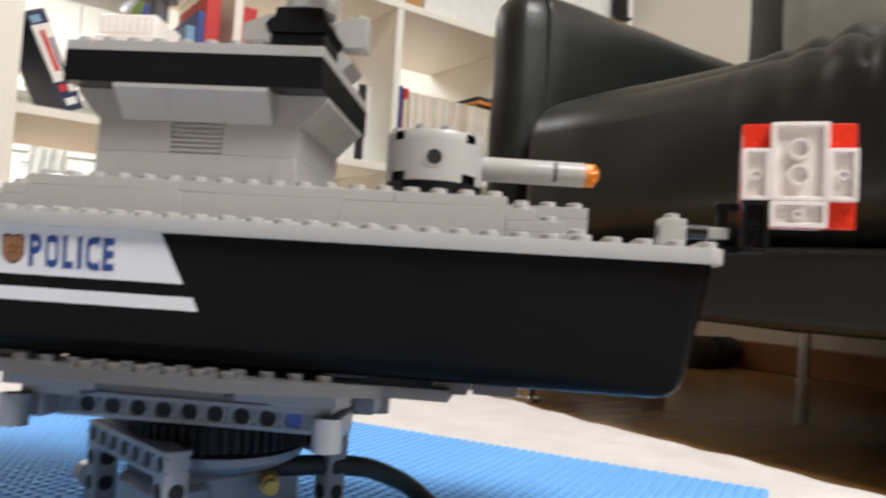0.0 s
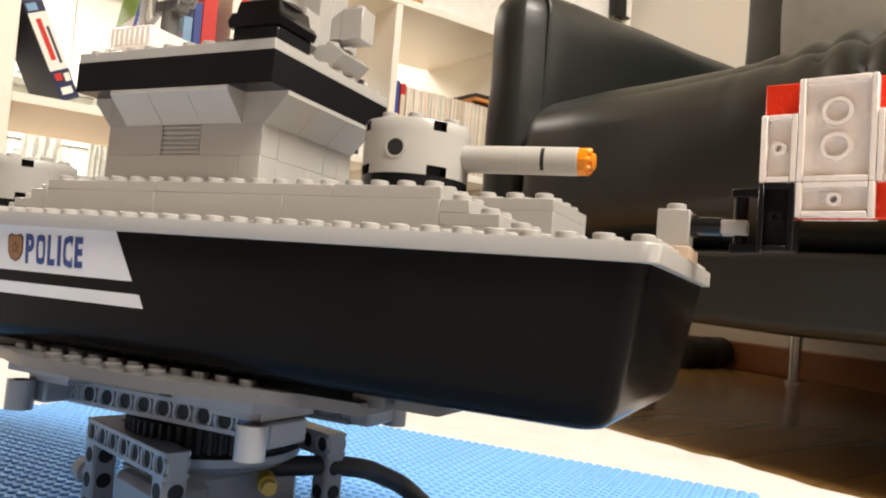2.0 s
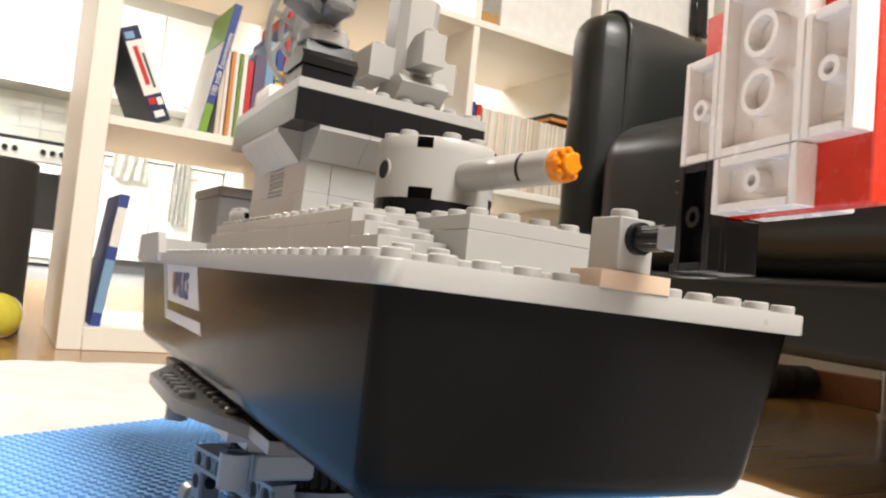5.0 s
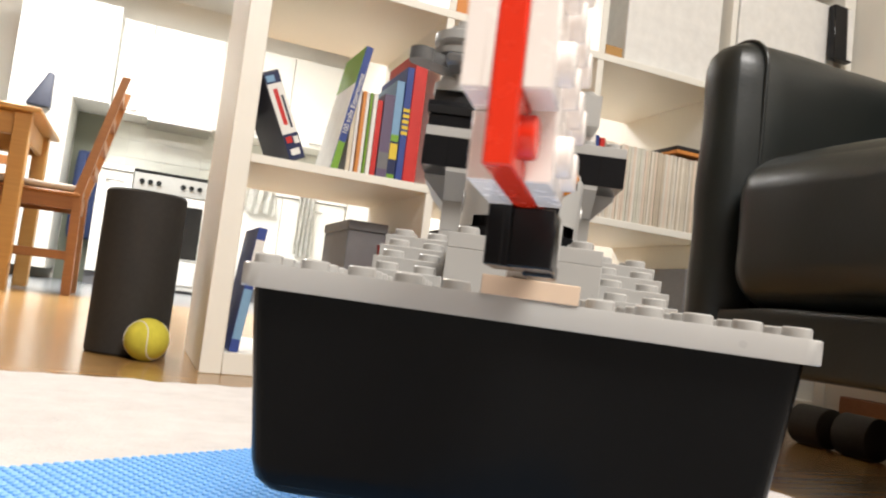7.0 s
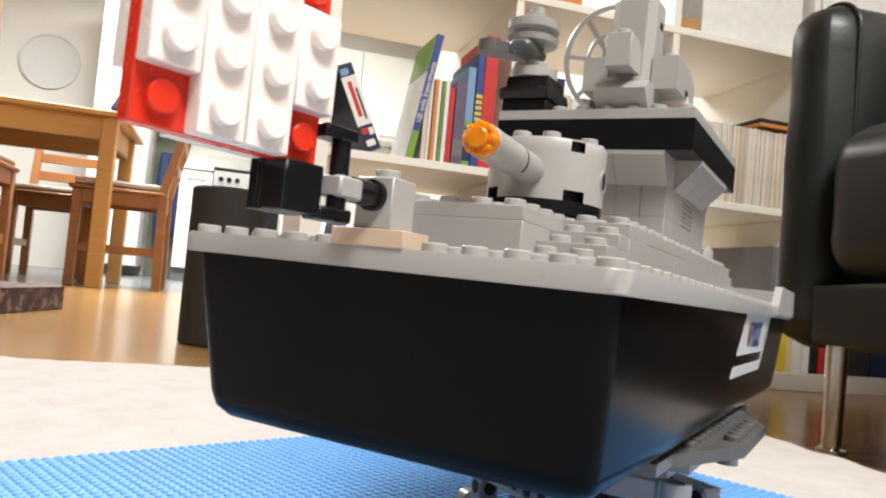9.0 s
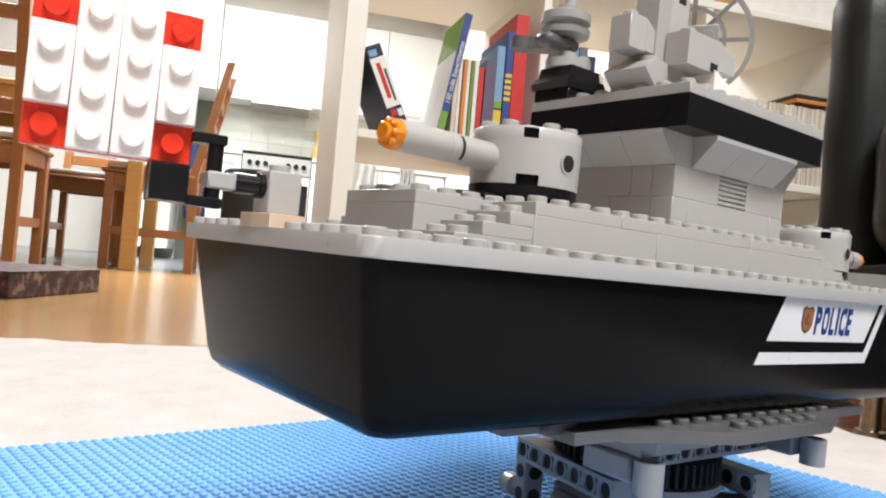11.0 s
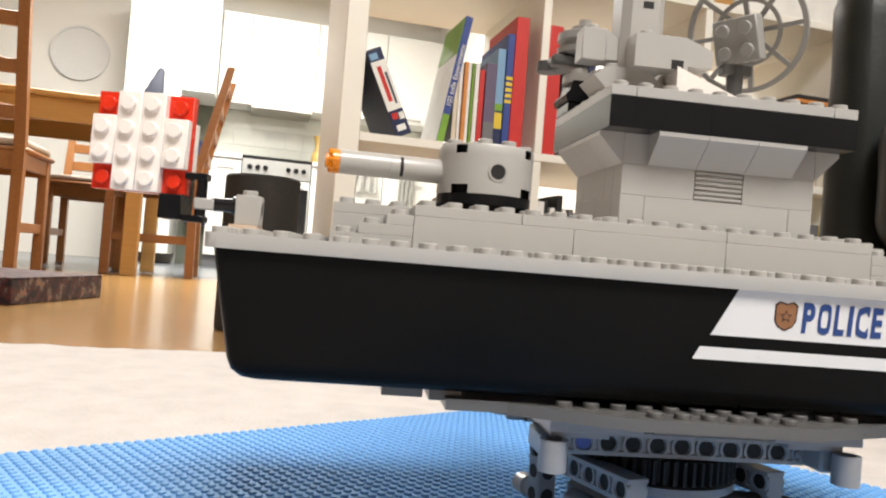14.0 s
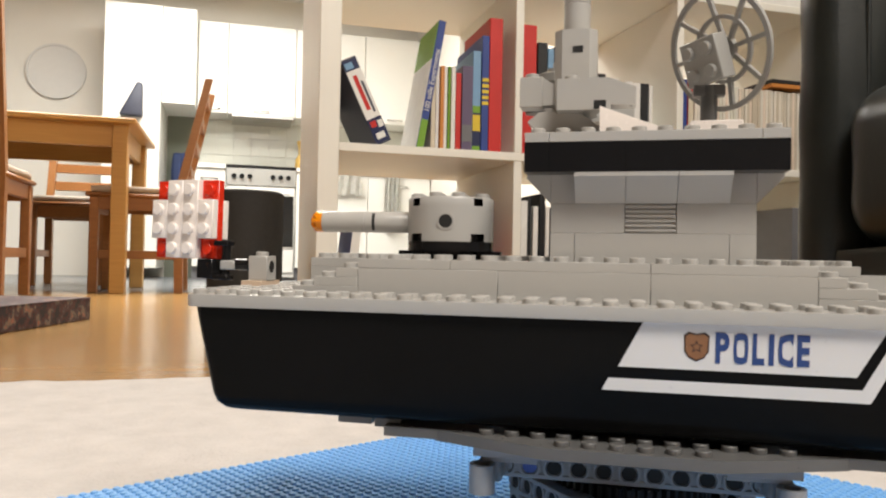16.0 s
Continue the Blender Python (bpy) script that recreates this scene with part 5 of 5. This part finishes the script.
# ---- kitchen ----
def kitchen():
    C = 6.0
    slab("wall_kitchen", -6, 1.47, C + 0.62, C + 0.75, 0, 2.5, WALL, label="white kitchen wall", kind="structure")
    # tiles on the wall between worktop and cabinets
    base = slab("backsplash", -0.48, 1.47, C + 0.612, C + 0.62, 0.93, 1.38, ENAMEL, label="white glazed wall tiles", kind="structure")
    bm = bmesh.new()
    quad_box(bm, 0.0015, 0.1485, 0, 0.006, 0.0015, 0.1485, 0.001)
    mesh = finish(bm, 1, 40)
    mesh.materials.append(TILE_WHITE)
    for i in range(13):
        for j in range(3):
            ob = new("tile", mesh)
            ob.parent = base
            ob.matrix_basis = pose(-0.48 + 0.15 * i, C + 0.606, 0.93 + 0.15 * j)

    def cabinet(a0, a1, z0, z1, depth, y0, doors, handle_z, label):
        t = thing("cabinet", label, "cabinet", ROOM @ pose(a0, y0, z0), "kitchen cabinets")
        bm = bmesh.new()
        quad_box(bm, 0, a1 - a0, 0.02, depth, 0, z1 - z0, 0.001)
        part("body", bm, FRONT_WHITE, t, scale=1)
        w = (a1 - a0) / doors
        for k in range(doors):
            bm = bmesh.new()
            quad_box(bm, w * k + 0.002, w * k + w - 0.002, 0, 0.0185, 0.002, z1 - z0 - 0.002, 0.002)
            d = part("door", bm, FRONT_WHITE, t, scale=1)
            bm = bmesh.new()
            quad_box(bm, w * k + w / 2 - 0.07, w * k + w / 2 + 0.07, -0.024, -0.016, handle_z, handle_z + 0.012, 0.003)
            for e in (-0.06, 0.05):
                quad_box(bm, w * k + w / 2 + e, w * k + w / 2 + e + 0.01, -0.018, 0.001, handle_z, handle_z + 0.012, 0)
            part("handle", bm, CHROME, d, scale=1)
    cabinet(-0.48, -0.235, 0.10, 0.885, 0.6, C, 1, 0.70, "white kitchen base cabinet beside the oven")
    cabinet(0.325, 0.92, 0.10, 0.885, 0.6, C, 1, 0.70, "white kitchen base cabinet")
    cabinet(0.922, 1.46, 0.10, 0.885, 0.6, C, 1, 0.70, "white kitchen base cabinet")
    for a0, a1 in ((-0.48, -0.24), (-0.238, 0.32), (0.322, 0.92), (0.922, 1.46)):
        cabinet(a0, a1, 1.385, 2.15, 0.34, C + 0.27, 1, 0.03, "white wall cabinet above the worktop")
    cabinet(-1.16, -0.74, 0.08, 2.15, 0.6, C, 1, 1.0, "tall white kitchen cupboard")
    slab("plinth", -0.48, 1.46, C + 0.05, C + 0.07, 0, 0.1, INK["grey"], label="grey plinth under the cabinets", kind="structure")
    t = thing("worktop", "pale worktop on the base cabinets", "worktop", ROOM)
    for a0, a1 in ((-0.485, -0.234), (0.324, 1.465)):
        bm = bmesh.new()
        quad_box(bm, a0, a1, C - 0.02, C + 0.61, 0.888, 0.925, 0.003)
        part("top", bm, WORKTOP, t, scale=1)
    t = thing("cooker", "white cooker with black oven glass and six knobs", "cooker", ROOM @ pose(-0.23, C - 0.01, 0))
    bm = bmesh.new()
    quad_box(bm, 0, 0.55, 0.02, 0.61, 0.02, 0.90, 0.004)
    part("body", bm, ENAMEL, t, scale=1)
    bm = bmesh.new()
    quad_box(bm, -0.003, 0.553, 0.0, 0.61, 0.902, 0.926, 0.004)
    part("hob", bm, OVEN_GLASS, t, "black glass hob", scale=1)
    bm = bmesh.new()
    quad_box(bm, 0, 0.55, 0, 0.019, 0.76, 0.90, 0.004)
    part("control_panel", bm, STEEL, t, "brushed steel control panel", scale=1)
    for k in range(6):
        bm = bmesh.new()
        ring_tube(bm, (0.06 + 0.062 * k + (0.12 if k > 2 else 0), 0, 0.835), (0, -1, 0), ((0, 0.021), (0.022, 0.018)), 16)
        part("knob", bm, BLACK_BRICK, t, "black control knob", scale=1)
    bm = bmesh.new()
    quad_box(bm, 0.01, 0.54, 0.0, 0.019, 0.26, 0.75, 0.004)
    d = part("oven_door", bm, ENAMEL, t, scale=1)
    bm = bmesh.new()
    quad_box(bm, 0.014, 0.536, -0.003, 0.001, 0.27, 0.685, 0.002)
    part("oven_window", bm, OVEN_GLASS, d, "black oven glass", scale=1)
    bm = bmesh.new()
    quad_box(bm, 0.05, 0.50, -0.05, -0.035, 0.695, 0.712, 0.004)
    for x in (0.06, 0.48):
        quad_box(bm, x, x + 0.012, -0.04, 0.001, 0.697, 0.71, 0)
    part("door_handle", bm, ENAMEL, d, scale=1)
    bm = bmesh.new()
    quad_box(bm, 0.01, 0.54, 0.0, 0.019, 0.06, 0.25, 0.004)
    part("drawer", bm, ENAMEL, t, scale=1)
    # cloths and the like about the worktop
    for a0, a1, z0, z1, lab in ((0.60, 0.86, 0.72, 0.885, "pale crumpled tea towel over the edge of the worktop"), (1.05, 1.19, 0.42, 0.885, "pale tea towel hanging on the cabinet front")):
        bm = bmesh.new()
        rng = random.Random(int(a0 * 100))
        cols = [[bm.verts.new((a0 + (a1 - a0) * i / 14, C - 0.045 - 0.018 * math.sin(i * 1.7 + j * 0.3) - 0.006 * rng.random(), z1 + 0.05 - (z1 + 0.05 - z0) * j / 8 + 0.012 * math.sin(i * 0.9))) for j in range(9)] for i in range(15)]
        for p, q in zip(cols, cols[1:]):
            for j in range(8):
                bm.faces.new((p[j], q[j], q[j + 1], p[j + 1]))
        bmesh.ops.solidify(bm, geom=bm.faces[:], thickness=0.006)
        tagged(part("tea_towel", bm, TOWEL, None, scale=1, m=ROOM), lab, "tea towel", "tea towels in the kitchen")
    bm = bmesh.new()
    ring_tube(bm, (0.40, C + 0.42, 0.9255), (0, 0, 1), ((0, 0.045), (0.03, 0.062), (0.12, 0.055), (0.17, 0.030), (0.22, 0.034), (0.28, 0.05)), 20)
    tagged(part("vase", bm, BRASS, None, scale=1, m=ROOM), "golden-brown vase standing on the worktop", "vase")
    bm = bmesh.new()
    prism(bm, [(-1.03, 1.26), (-0.865, 1.255), (-0.868, 1.51), (-0.905, 1.52), (-0.955, 1.41)], C - 0.085, C - 0.004, "xz")
    bmesh.ops.bevel(bm, geom=bm.edges[:], offset=0.012, segments=3, affect="EDGES", profile=0.5)
    tagged(part("cloth_bag", bm, INK["slate"], None, scale=1, m=ROOM), "dark slate cloth bag hanging on the tall cupboard", "bag")
    t = thing("extractor_hood", "flat steel extractor hood under the wall cabinets", "extractor hood", ROOM @ pose(-0.2, C + 0.16, 1.345))
    bm = bmesh.new()
    quad_box(bm, 0, 0.5, 0, 0.42, 0, 0.036, 0.003)
    part("hood_body", bm, CHROME, t, scale=1)
    # dark passage beside the tall cupboard
    t = thing("coat_rack", "dark clothes hanging in the passage", "coat", ROOM @ pose(-0.7, C + 0.45, 0))
    for k in range(3):
        part("coat", soft_block(0.02 + 0.06 * k, 0.10 + 0.06 * k, 0, 0.07, 0.35 + 0.2 * (k % 2), 1.05, 0.02, 0.01, k, 8), DARK_BLUE, t, scale=1)
    # an added dark sheet paints the shade at the passage's end
    slab("passage_shade", -0.735, -0.485, C + 0.60, C + 0.618, 0.0, 1.39, SHADE_DARK, label="dark olive sheet standing for the shade at the end of the passage", kind="structure")
    slab("lintel", -0.735, -0.485, C + 0.02, C + 0.60, 1.39, 2.15, FRONT_WHITE, label="white panel above the passage", kind="structure")
    t = thing("round_mirror", "round mirror with a thin grey rim on the kitchen wall", "mirror", ROOM @ pose(-1.62, C + 0.615, 1.70))
    bm = bmesh.new()
    ring_tube(bm, (0, 0, 0), (0, -1, 0), ((0, 0.23), (0.02, 0.23), (0.02, 0.215), (0.0, 0.215)), 48, caps=False)
    part("rim", bm, ENAMEL, t, scale=1)
    bm = bmesh.new()
    ring_tube(bm, (0, -0.004, 0), (0, -1, 0), ((0, 0.214), (0.006, 0.214)), 48)
    part("glass", bm, ENAMEL, t, scale=1)


kitchen()


# narrow frame hanging on the bookshelf
def picture():
    t = thing("picture_frame", "small narrow black frame hanging on the front of the bookshelf", "picture frame", ROOM @ pose(1.405, 1.097, 0.875, -3))
    bm = bmesh.new()
    quad_box(bm, -0.03, 0.03, -0.02, 0, 0, 0.14, 0.002)
    part("frame", bm, BLACK_BRICK, t, scale=1)
    bm = bmesh.new()
    quad_box(bm, 0.012, 0.028, -0.0225, -0.0195, 0.004, 0.136, 0)
    part("sheet", bm, INK["white"], t, scale=1)


picture()


def motions():
    walk(SHIP, [(t, ship_pose(a)) for t, a in SHIP_TURN])


motions()
